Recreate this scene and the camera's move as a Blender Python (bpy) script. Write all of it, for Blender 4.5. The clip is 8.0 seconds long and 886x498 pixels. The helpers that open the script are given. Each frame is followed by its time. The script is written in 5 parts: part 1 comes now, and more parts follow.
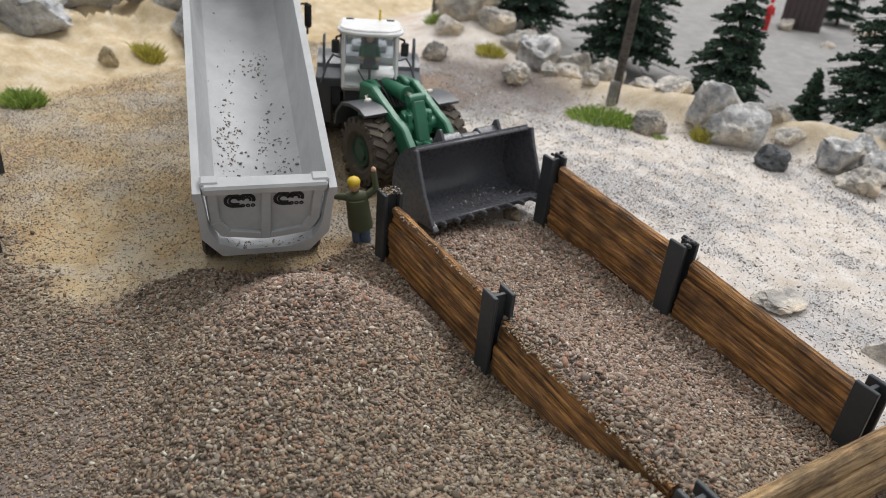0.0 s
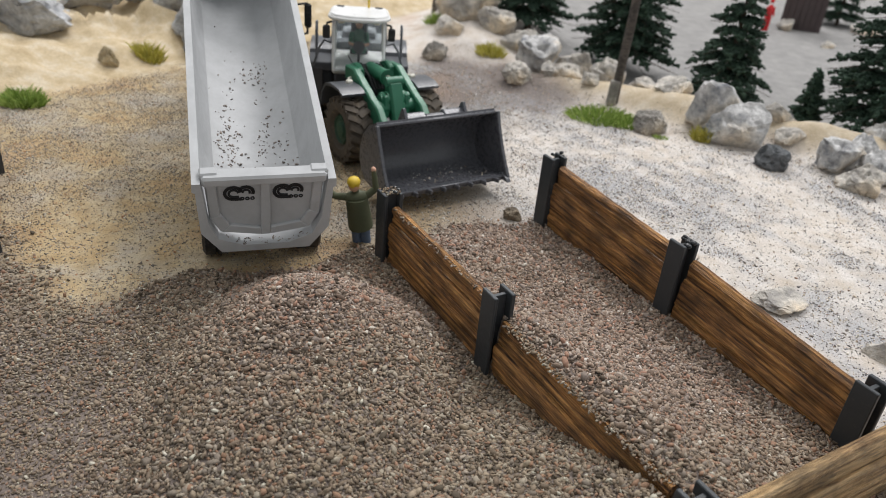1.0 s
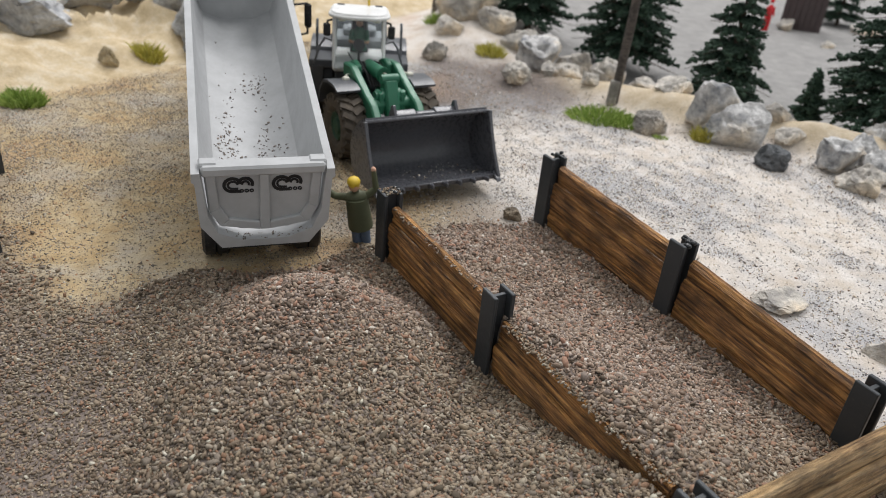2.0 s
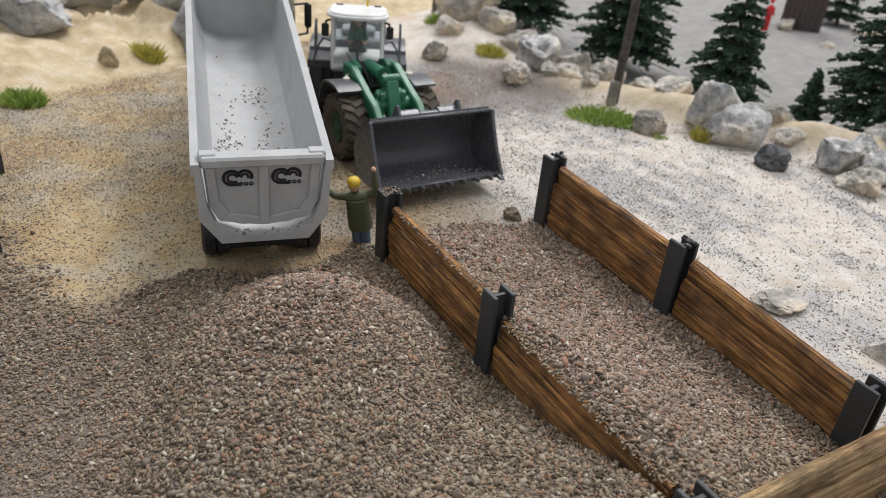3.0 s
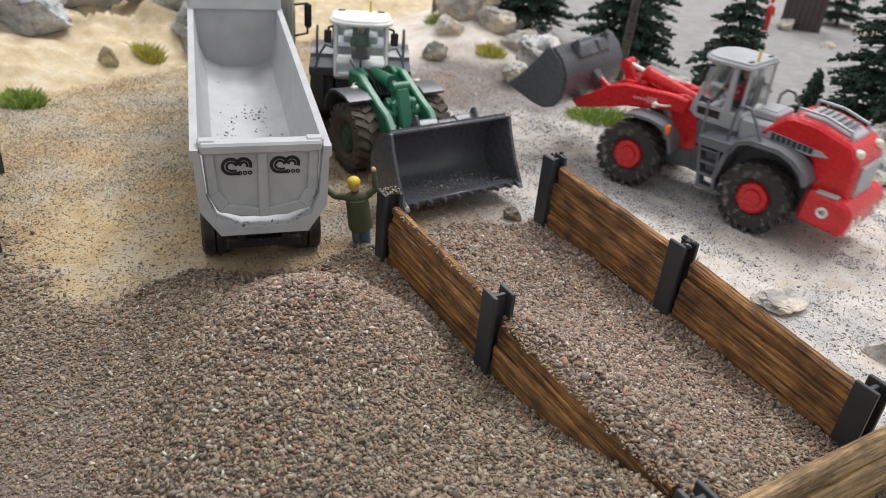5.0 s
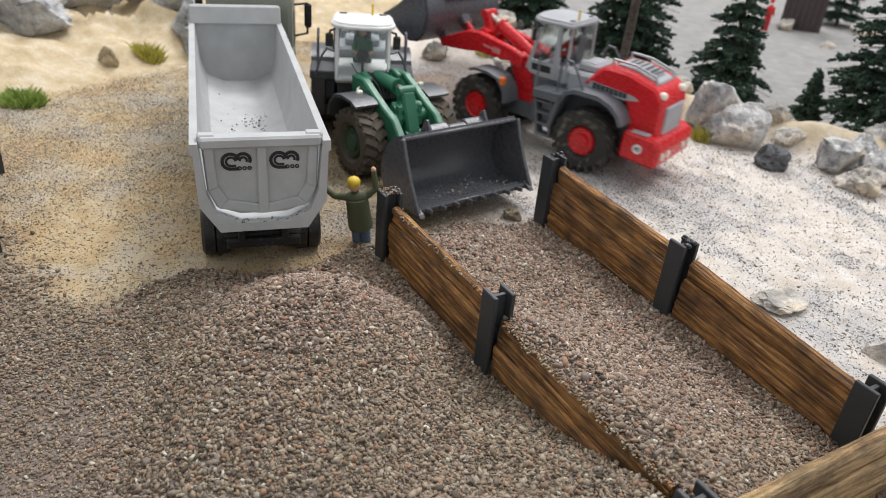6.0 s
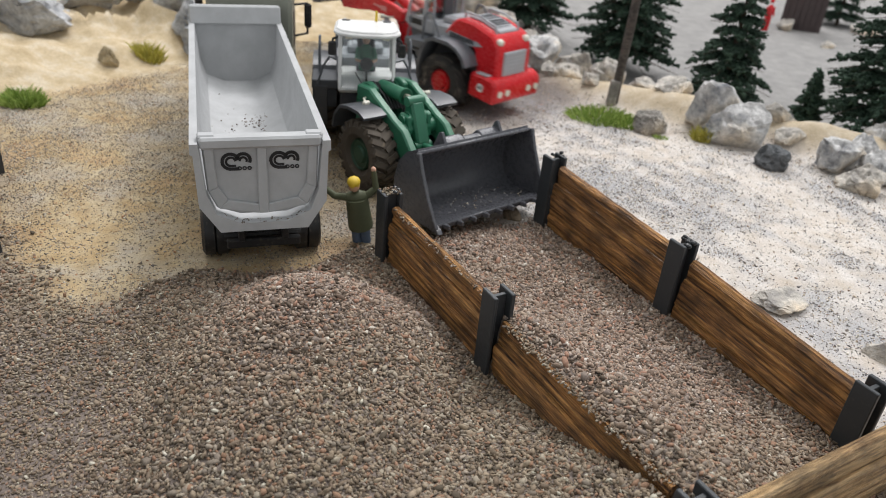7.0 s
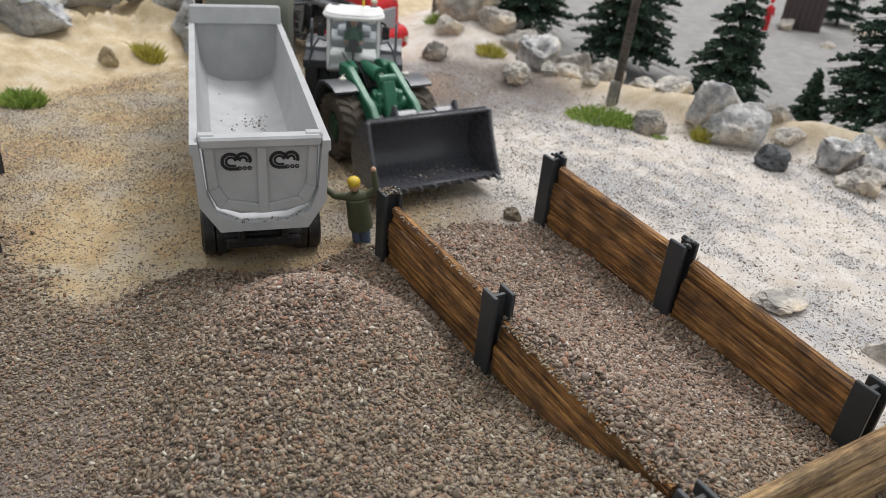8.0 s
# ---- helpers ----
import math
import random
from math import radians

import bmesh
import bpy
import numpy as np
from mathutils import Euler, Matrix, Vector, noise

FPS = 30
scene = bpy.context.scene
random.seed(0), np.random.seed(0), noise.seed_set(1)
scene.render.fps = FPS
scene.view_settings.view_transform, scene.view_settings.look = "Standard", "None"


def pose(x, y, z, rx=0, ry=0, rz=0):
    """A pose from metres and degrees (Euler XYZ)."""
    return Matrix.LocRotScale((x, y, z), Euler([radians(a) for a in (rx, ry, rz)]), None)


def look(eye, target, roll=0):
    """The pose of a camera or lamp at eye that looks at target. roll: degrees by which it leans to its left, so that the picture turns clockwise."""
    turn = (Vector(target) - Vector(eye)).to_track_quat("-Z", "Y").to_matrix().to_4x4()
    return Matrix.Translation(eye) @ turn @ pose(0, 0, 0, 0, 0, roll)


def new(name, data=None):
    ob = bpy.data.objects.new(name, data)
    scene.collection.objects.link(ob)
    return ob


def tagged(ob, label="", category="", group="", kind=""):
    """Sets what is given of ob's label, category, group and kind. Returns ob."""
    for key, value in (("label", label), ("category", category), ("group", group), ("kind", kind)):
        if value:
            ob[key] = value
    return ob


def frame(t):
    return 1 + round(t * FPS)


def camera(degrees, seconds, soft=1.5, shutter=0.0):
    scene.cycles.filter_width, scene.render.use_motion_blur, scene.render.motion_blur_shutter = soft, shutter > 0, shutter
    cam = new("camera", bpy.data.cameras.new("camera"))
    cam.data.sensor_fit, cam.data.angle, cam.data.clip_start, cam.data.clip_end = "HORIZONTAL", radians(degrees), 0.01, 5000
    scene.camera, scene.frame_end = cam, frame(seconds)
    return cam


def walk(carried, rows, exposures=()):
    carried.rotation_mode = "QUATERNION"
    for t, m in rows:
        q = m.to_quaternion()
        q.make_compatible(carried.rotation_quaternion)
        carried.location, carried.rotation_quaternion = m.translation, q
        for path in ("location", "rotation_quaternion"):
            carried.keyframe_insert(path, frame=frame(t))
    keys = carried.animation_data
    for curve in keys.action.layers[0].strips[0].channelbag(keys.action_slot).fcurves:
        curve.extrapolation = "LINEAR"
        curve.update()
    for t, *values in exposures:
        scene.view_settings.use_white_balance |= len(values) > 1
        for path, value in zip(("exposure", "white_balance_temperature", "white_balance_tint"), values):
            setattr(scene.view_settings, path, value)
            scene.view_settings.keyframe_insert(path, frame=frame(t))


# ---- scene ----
MM = 0.001  # all sizes below are written in millimetres: the place is a scale model, 1:87


def P(x, y, z, rx=0, ry=0, rz=0):
    return pose(x * MM, y * MM, z * MM, rx, ry, rz)


def Rz(a):
    return Matrix.Rotation(radians(a), 4, "Z")


# ---- camera: stands still, 96 mm over the ground, close to the model ----
cam = camera(61.79, 8.0, soft=0.7, shutter=0.5)
EYE = Vector((0, 0, 95.8)) * MM
PITCH, ROLL = 29.58, 5.245
AIM = EYE + Vector((0, math.cos(radians(PITCH)), -math.sin(radians(PITCH))))
walk(cam, [(0.0, look(EYE, AIM, ROLL)), (8.0, look(EYE, AIM, ROLL))], exposures=[(0.0, -0.02), (3.0, -0.03), (4.0, -0.01), (4.5, 0.10), (6.0, 0.18), (7.0, 0.07), (8.0, -0.02)])
cam.data.dof.use_dof = True
cam.data.dof.focus_distance = 0.148
cam.data.dof.aperture_fstop = 33.0

# ---- light: lamps under the ceiling of an exhibition hall ----
world = bpy.data.worlds.new("hall_air")
world.use_nodes = True
scene.world = world
world.node_tree.nodes["Background"].inputs["Color"].default_value = (0.95, 0.98, 1.0, 1)
world.node_tree.nodes["Background"].inputs["Strength"].default_value = 0.56


def ceiling_lamp(x, y, z, sx, sy, watts, tx=0.0, ty=0.22):
    data = bpy.data.lights.new("ceiling_lamp", "AREA")
    data.shape, data.size, data.size_y, data.energy = "RECTANGLE", sx, sy, watts
    data.color = (1.0, 0.98, 0.98)
    ob = new("ceiling_lamp", data)
    ob.matrix_world = look((x, y, z), (tx, ty, 0))
    return ob


ceiling_lamp(-0.55, 0.75, 1.55, 0.5, 0.5, 4.4)
ceiling_lamp(0.75, 0.55, 1.55, 0.5, 0.5, 11.2)
ceiling_lamp(0.10, 1.35, 1.50, 0.9, 0.5, 19.5, 0.05, 0.42)


# ---- materials ----
def nodes_of(name):
    m = bpy.data.materials.new(name)
    m.use_nodes = True
    nt = m.node_tree
    return m, nt, nt.nodes["Principled BSDF"]


def link(nt, a, ao, b, bi):
    nt.links.new(a.outputs[ao], b.inputs[bi])


def noise_node(nt, scale, detail=4.0, rough=0.55, coord=None):
    n = nt.nodes.new("ShaderNodeTexNoise")
    n.inputs["Scale"].default_value, n.inputs["Detail"].default_value, n.inputs["Roughness"].default_value = scale, detail, rough
    if coord is None:
        coord = nt.nodes.new("ShaderNodeTexCoord")
    nt.links.new(coord.outputs["Object"], n.inputs["Vector"])
    return n


def ramp_node(nt, stops):
    r = nt.nodes.new("ShaderNodeValToRGB")
    el = r.color_ramp.elements
    while len(el) < len(stops):
        el.new(0.5)
    for e, (p, c) in zip(el, stops):
        e.position, e.color = p, (*c, 1)
    return r


def mix_node(nt, mode="MIX"):
    m = nt.nodes.new("ShaderNodeMix")
    m.data_type, m.blend_type = "RGBA", mode
    return m


def bump_on(nt, bsdf, height_node, out, strength, dist):
    b = nt.nodes.new("ShaderNodeBump")
    b.inputs["Strength"].default_value, b.inputs["Distance"].default_value = strength, dist
    nt.links.new(height_node.outputs[out], b.inputs["Height"])
    nt.links.new(b.outputs["Normal"], bsdf.inputs["Normal"])


def shade(c, k):
    return tuple(min(1, v * k) for v in c)


def plastic(name, c, rough=0.4, dust=0.12, dust_c=(0.42, 0.36, 0.28), metal=0.0, fine=900, spec=0.5):
    """Moulded or painted surface with faint tone changes and dust in patches."""
    m, nt, b = nodes_of(name)
    co = nt.nodes.new("ShaderNodeTexCoord")
    n1 = noise_node(nt, 120, 5, 0.6, co)
    n2 = noise_node(nt, fine, 3, 0.6, co)
    r1 = ramp_node(nt, [(0.35, shade(c, 0.9)), (0.65, shade(c, 1.06))])
    link(nt, n1, "Fac", r1, "Fac")
    r2 = ramp_node(nt, [(0.55, (0, 0, 0)), (0.8, (dust,) * 3)])
    link(nt, n2, "Fac", r2, "Fac")
    mx = mix_node(nt)
    link(nt, r2, "Color", mx, "Factor")
    nt.links.new(r1.outputs["Color"], mx.inputs[6])
    mx.inputs[7].default_value = (*dust_c, 1)
    nt.links.new(mx.outputs[2], b.inputs["Base Color"])
    rr = ramp_node(nt, [(0.3, (rough * 0.85,) * 3), (0.75, (min(1, rough * 1.3),) * 3)])
    link(nt, n2, "Fac", rr, "Fac")
    link(nt, rr, "Color", b, "Roughness")
    b.inputs["Metallic"].default_value = metal
    b.inputs["Specular IOR Level"].default_value = spec
    bump_on(nt, b, n2, "Fac", 0.15, 0.0001)
    return m


def grain_stone(name, stops, rough=0.85, tints=None):
    """Loose stones: each grain its own tone."""
    m, nt, b = nodes_of(name)
    g = nt.nodes.new("ShaderNodeNewGeometry")
    r = ramp_node(nt, stops)
    r.color_ramp.interpolation = "CONSTANT" if len(stops) > 6 else "LINEAR"
    link(nt, g, "Random Per Island", r, "Fac")
    n = noise_node(nt, 2500, 3)
    v = ramp_node(nt, [(0.3, (0.75,) * 3), (0.7, (1.15,) * 3)])
    link(nt, n, "Fac", v, "Fac")
    mx = mix_node(nt, "MULTIPLY")
    mx.inputs["Factor"].default_value = 1
    nt.links.new(r.outputs["Color"], mx.inputs[6])
    nt.links.new(v.outputs["Color"], mx.inputs[7])
    col = mx.outputs[2]
    if tints:
        # two tints for the stone: darker olive and lighter greyish, told apart on the mesh
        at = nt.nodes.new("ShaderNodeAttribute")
        at.attribute_name = "lighter"
        bt = ramp_node(nt, [(0.0, tints[0]), (1.0, tints[1])])
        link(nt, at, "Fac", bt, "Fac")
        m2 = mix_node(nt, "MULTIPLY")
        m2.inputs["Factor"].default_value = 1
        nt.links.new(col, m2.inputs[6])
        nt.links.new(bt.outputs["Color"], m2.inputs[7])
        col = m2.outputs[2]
    nt.links.new(col, b.inputs["Base Color"])
    b.inputs["Roughness"].default_value = rough
    return m


def rock_mat(name, dark, light, stain):
    m, nt, b = nodes_of(name)
    co = nt.nodes.new("ShaderNodeTexCoord")
    n1 = noise_node(nt, 110, 8, 0.65, co)
    n2 = noise_node(nt, 700, 6, 0.7, co)
    r1 = ramp_node(nt, [(0.34, dark), (0.46, shade(light, 0.66)), (0.58, light)])
    link(nt, n1, "Fac", r1, "Fac")
    n3 = noise_node(nt, 45, 4, 0.5, co)
    r3 = ramp_node(nt, [(0.52, (0, 0, 0)), (0.66, (0.75,) * 3)])
    link(nt, n3, "Fac", r3, "Fac")
    mx = mix_node(nt)
    link(nt, r3, "Color", mx, "Factor")
    nt.links.new(r1.outputs["Color"], mx.inputs[6])
    mx.inputs[7].default_value = (*stain, 1)
    r2 = ramp_node(nt, [(0.35, (0.72,) * 3), (0.65, (1.1,) * 3)])
    link(nt, n2, "Fac", r2, "Fac")
    mu = mix_node(nt, "MULTIPLY")
    mu.inputs["Factor"].default_value = 1
    nt.links.new(mx.outputs[2], mu.inputs[6])
    nt.links.new(r2.outputs["Color"], mu.inputs[7])
    nt.links.new(mu.outputs[2], b.inputs["Base Color"])
    b.inputs["Roughness"].default_value = 0.9
    bump_on(nt, b, n2, "Fac", 0.9, 0.0012)
    return m


def wood_mat(name, dark, mid, light):
    """Stained strip wood: fibres run along the local x axis."""
    m, nt, b = nodes_of(name)
    co = nt.nodes.new("ShaderNodeTexCoord")
    oi = nt.nodes.new("ShaderNodeObjectInfo")
    ad = nt.nodes.new("ShaderNodeVectorMath")
    ad.operation = "ADD"
    nt.links.new(co.outputs["Object"], ad.inputs[0])
    nt.links.new(oi.outputs["Random"], ad.inputs[1])
    mp = nt.nodes.new("ShaderNodeMapping")
    mp.inputs["Scale"].default_value = (48, 1150, 1150)
    nt.links.new(ad.outputs[0], mp.inputs["Vector"])
    n = nt.nodes.new("ShaderNodeTexNoise")
    n.inputs["Scale"].default_value, n.inputs["Detail"].default_value, n.inputs["Roughness"].default_value = 1.0, 9, 0.72
    nt.links.new(mp.outputs["Vector"], n.inputs["Vector"])
    r = ramp_node(nt, [(0.36, dark), (0.48, mid), (0.62, light)])
    link(nt, n, "Fac", r, "Fac")
    n2 = nt.nodes.new("ShaderNodeTexNoise")
    n2.inputs["Scale"].default_value, n2.inputs["Detail"].default_value = 150, 5
    nt.links.new(ad.outputs[0], n2.inputs["Vector"])
    v = ramp_node(nt, [(0.36, (0.5,) * 3), (0.56, (1.2,) * 3)])
    link(nt, n2, "Fac", v, "Fac")
    mu = mix_node(nt, "MULTIPLY")
    mu.inputs["Factor"].default_value = 0.85
    nt.links.new(r.outputs["Color"], mu.inputs[6])
    nt.links.new(v.outputs["Color"], mu.inputs[7])
    # short dark pores along the fibres
    mp2 = nt.nodes.new("ShaderNodeMapping")
    mp2.inputs["Scale"].default_value = (240, 3200, 3200)
    nt.links.new(ad.outputs[0], mp2.inputs["Vector"])
    n3 = nt.nodes.new("ShaderNodeTexNoise")
    n3.inputs["Scale"].default_value, n3.inputs["Detail"].default_value = 1.0, 4
    nt.links.new(mp2.outputs["Vector"], n3.inputs["Vector"])
    v3 = ramp_node(nt, [(0.38, (0.45,) * 3), (0.52, (1.08,) * 3)])
    link(nt, n3, "Fac", v3, "Fac")
    mu3 = mix_node(nt, "MULTIPLY")
    mu3.inputs["Factor"].default_value = 0.8
    nt.links.new(mu.outputs[2], mu3.inputs[6])
    nt.links.new(v3.outputs["Color"], mu3.inputs[7])
    nt.links.new(mu3.outputs[2], b.inputs["Base Color"])
    b.inputs["Roughness"].default_value = 0.5
    bump_on(nt, b, n, "Fac", 1.0, 0.0014)
    return m


def ground_mat():
    """Sand with washes of grey dust; the zones are stored on the mesh (gravel, pale road, yard, brown dust)."""
    m, nt, b = nodes_of("sand")
    co = nt.nodes.new("ShaderNodeTexCoord")
    big = noise_node(nt, 28, 6, 0.6, co)
    med = noise_node(nt, 140, 6, 0.65, co)
    fin = noise_node(nt, 1500, 4, 0.7, co)

    def zone(name):
        a = nt.nodes.new("ShaderNodeAttribute")
        a.attribute_name = name
        return a

    sand = ramp_node(nt, [(0.32, (0.36, 0.26, 0.125)), (0.5, (0.46, 0.345, 0.185)), (0.68, (0.53, 0.425, 0.255))])
    link(nt, med, "Fac", sand, "Fac")
    col = sand.outputs["Color"]

    def over(fac_out, colour_out=None, colour=None):
        nonlocal col
        mx = mix_node(nt)
        nt.links.new(fac_out, mx.inputs["Factor"])
        nt.links.new(col, mx.inputs[6])
        if colour_out is not None:
            nt.links.new(colour_out, mx.inputs[7])
        else:
            mx.inputs[7].default_value = (*colour, 1)
        col = mx.outputs[2]

    def times(a, bb):
        x = nt.nodes.new("ShaderNodeMath")
        x.operation = "MULTIPLY"
        nt.links.new(a, x.inputs[0])
        nt.links.new(bb, x.inputs[1])
        return x.outputs[0]

    pale = ramp_node(nt, [(0.3, (0.55, 0.47, 0.385)), (0.5, (0.65, 0.59, 0.53)), (0.7, (0.72, 0.68, 0.64))])
    link(nt, med, "Fac", pale, "Fac")
    over(zone("pale").outputs["Fac"], pale.outputs["Color"])
    dust = ramp_node(nt, [(0.3, (0.12, 0.098, 0.09)), (0.7, (0.23, 0.19, 0.172))])
    link(nt, fin, "Fac", dust, "Fac")
    over(zone("brown").outputs["Fac"], dust.outputs["Color"])
    hillc = ramp_node(nt, [(0.32, (0.46, 0.355, 0.21)), (0.5, (0.585, 0.47, 0.305)), (0.68, (0.68, 0.59, 0.45))])
    link(nt, med, "Fac", hillc, "Fac")
    over(zone("hill").outputs["Fac"], hillc.outputs["Color"])
    # grey dust in soft streaks
    gf = ramp_node(nt, [(0.45, (0, 0, 0)), (0.62, (0.55,) * 3)])
    link(nt, big, "Fac", gf, "Fac")
    over(times(gf.outputs["Color"], zone("wash").outputs["Fac"]), colour=(0.38, 0.39, 0.40))
    rf = ramp_node(nt, [(0.32, (0.55,) * 3), (0.49, (0, 0, 0))])
    link(nt, big, "Fac", rf, "Fac")
    over(times(rf.outputs["Color"], zone("rust").outputs["Fac"]), colour=(0.47, 0.29, 0.17))
    over(zone("grey").outputs["Fac"], colour=(0.36, 0.37, 0.40))
    grav = ramp_node(nt, [(0.3, (0.10, 0.08, 0.07)), (0.7, (0.26, 0.21, 0.18))])
    link(nt, fin, "Fac", grav, "Fac")
    over(zone("gravel").outputs["Fac"], grav.outputs["Color"])
    yard = ramp_node(nt, [(0.3, (0.23, 0.225, 0.22)), (0.7, (0.34, 0.33, 0.32))])
    link(nt, med, "Fac", yard, "Fac")
    over(zone("yard").outputs["Fac"], yard.outputs["Color"])
    fine_v = ramp_node(nt, [(0.3, (0.78,) * 3), (0.65, (1.06,) * 3)])
    link(nt, fin, "Fac", fine_v, "Fac")
    mu = mix_node(nt, "MULTIPLY")
    mu.inputs["Factor"].default_value = 1
    nt.links.new(col, mu.inputs[6])
    nt.links.new(fine_v.outputs["Color"], mu.inputs[7])
    nt.links.new(mu.outputs[2], b.inputs["Base Color"])
    b.inputs["Roughness"].default_value = 0.95
    bump_on(nt, b, fin, "Fac", 0.5, 0.0004)
    return m


def glass_mat():
    m, nt, b = nodes_of("clear_glazing")
    b.inputs["Base Color"].default_value = (0.84, 0.87, 0.87, 1)
    b.inputs["Roughness"].default_value = 0.06
    b.inputs["Transmission Weight"].default_value = 1.0
    b.inputs["IOR"].default_value = 1.42
    return m


def leaf_mat(name, a, bb, rough=0.8):
    m, nt, b = nodes_of(name)
    g = nt.nodes.new("ShaderNodeNewGeometry")
    r = ramp_node(nt, [(0, a), (1, bb)])
    link(nt, g, "Random Per Island", r, "Fac")
    link(nt, r, "Color", b, "Base Color")
    b.inputs["Roughness"].default_value = rough
    return m


M_GROUND = ground_mat()
M_GRAVEL = grain_stone("brown_gravel", [(0.0, (0.122, 0.091, 0.065)), (0.10, (0.235, 0.169, 0.123)), (0.30, (0.337, 0.251, 0.186)),
                                        (0.48, (0.275, 0.219, 0.181)), (0.62, (0.428, 0.327, 0.244)), (0.76, (0.388, 0.227, 0.153)),
                                        (0.86, (0.459, 0.379, 0.307)), (0.982, (0.694, 0.630, 0.539))],
                       tints=((0.78, 0.81, 0.76), (0.95, 0.94, 0.97)))
M_SPECK = grain_stone("road_specks", [(0.0, (0.13, 0.12, 0.12)), (0.12, (0.27, 0.24, 0.21)), (0.3, (0.42, 0.41, 0.41)), (0.55, (0.62, 0.52, 0.40)),
                                      (0.7, (0.72, 0.67, 0.6)), (0.85, (0.82, 0.79, 0.74)), (0.95, (0.30, 0.20, 0.14))])
M_GRIT = grain_stone("sand_grit", [(0.0, (0.15, 0.13, 0.11)), (0.15, (0.26, 0.225, 0.18)), (0.45, (0.37, 0.335, 0.285)), (0.6, (0.37, 0.285, 0.19)), (0.75, (0.48, 0.38, 0.25)), (0.88, (0.40, 0.22, 0.12)), (0.95, (0.60, 0.54, 0.45))])
M_CRUMB = grain_stone("grey_crumbs", [(0.0, (0.12, 0.10, 0.085)), (0.5, (0.24, 0.20, 0.17)), (1.0, (0.36, 0.31, 0.27))])
M_ROCK = rock_mat("grey_rock", (0.20, 0.21, 0.235), (0.80, 0.79, 0.78), (0.78, 0.66, 0.50))
M_ROCK_PALE = rock_mat("pale_grey_rock", (0.30, 0.315, 0.345), (0.64, 0.65, 0.67), (0.52, 0.50, 0.46))
M_ROCK_DARK = rock_mat("dark_rock", (0.035, 0.04, 0.045), (0.17, 0.18, 0.19), (0.12, 0.12, 0.12))
M_ROCK_PLAIN = rock_mat("plain_rock", (0.22, 0.21, 0.19), (0.45, 0.42, 0.38), (0.50, 0.41, 0.30))
M_ROCK_SAND = rock_mat("sandy_rock", (0.36, 0.34, 0.33), (0.78, 0.73, 0.66), (0.74, 0.59, 0.40))
M_OCHRE = rock_mat("ochre_stone", (0.38, 0.29, 0.17), (0.60, 0.49, 0.31), (0.62, 0.50, 0.32))
M_EARTH = rock_mat("earth_clod", (0.12, 0.095, 0.07), (0.29, 0.235, 0.17), (0.24, 0.19, 0.13))
M_WOOD = wood_mat("stained_wood", (0.035, 0.014, 0.006), (0.31, 0.14, 0.044), (0.64, 0.33, 0.105))
M_WOOD_PALE = wood_mat("raw_wood", (0.24, 0.13, 0.055), (0.50, 0.32, 0.15), (0.62, 0.43, 0.23))
M_POLE = wood_mat("pole_wood", (0.035, 0.028, 0.024), (0.10, 0.08, 0.066), (0.17, 0.14, 0.12))
M_POST = plastic("anthracite_plastic", (0.035, 0.04, 0.045), 0.45, 0.15, (0.2, 0.18, 0.16))
M_GLUE = plastic("glossy_glue", (0.02, 0.021, 0.023), 0.16, 0.1, (0.2, 0.18, 0.16))
M_TIPPER = plastic("light_grey_plastic", (0.46, 0.468, 0.475), 0.58, 0.2, (0.40, 0.37, 0.33), spec=0.3)
M_BLACK = plastic("black_plastic", (0.015, 0.015, 0.016), 0.5, 0.2)
M_OLIVE = plastic("olive_grey_plastic", (0.20, 0.21, 0.17), 0.4, 0.05)
M_LOGO = plastic("black_print", (0.02, 0.022, 0.025), 0.4, 0.0)
M_GREEN = plastic("green_plastic", (0.03, 0.165, 0.092), 0.36, 0.25, (0.20, 0.30, 0.22))
M_RED = plastic("red_plastic", (0.62, 0.016, 0.022), 0.26, 0.04, (0.5, 0.2, 0.15))
M_WHITE = plastic("white_plastic", (0.80, 0.80, 0.79), 0.3, 0.03)
M_GREY = plastic("mid_grey_plastic", (0.12, 0.13, 0.145), 0.36, 0.1)
M_SLATE = plastic("slate_grey_plastic", (0.075, 0.08, 0.09), 0.33, 0.1)
M_PALE = plastic("silver_grey_plastic", (0.40, 0.41, 0.435), 0.3, 0.05)
M_BUCKET = plastic("dark_grey_plastic", (0.092, 0.094, 0.106), 0.27, 0.10, (0.24, 0.21, 0.18))
M_TYRE = plastic("dusty_rubber", (0.10, 0.082, 0.064), 0.8, 0.85, (0.27, 0.21, 0.145), fine=380)
M_RIM_GREEN = plastic("green_rim", (0.03, 0.085, 0.05), 0.5, 0.35, (0.2, 0.17, 0.12))
M_CHROME = plastic("bright_metal", (0.62, 0.58, 0.5), 0.3, 0.05, metal=0.8)
M_GLASS = glass_mat()
M_ORANGE = plastic("orange_lens", (0.85, 0.18, 0.02), 0.25, 0.02)
M_LAMP = plastic("clear_lens", (0.75, 0.72, 0.62), 0.2, 0.02)
M_YELLOW = plastic("yellow_paint", (0.66, 0.46, 0.035), 0.5, 0.05)
M_NEEDLE = leaf_mat("spruce_flock", (0.012, 0.032, 0.020), (0.036, 0.075, 0.043))
M_BARK = plastic("bark", (0.07, 0.05, 0.035), 0.9, 0.2)
M_TURF = leaf_mat("green_tuft", (0.17, 0.28, 0.04), (0.42, 0.52, 0.14))
M_TURF_Y = leaf_mat("yellow_tuft", (0.36, 0.33, 0.04), (0.62, 0.56, 0.14))


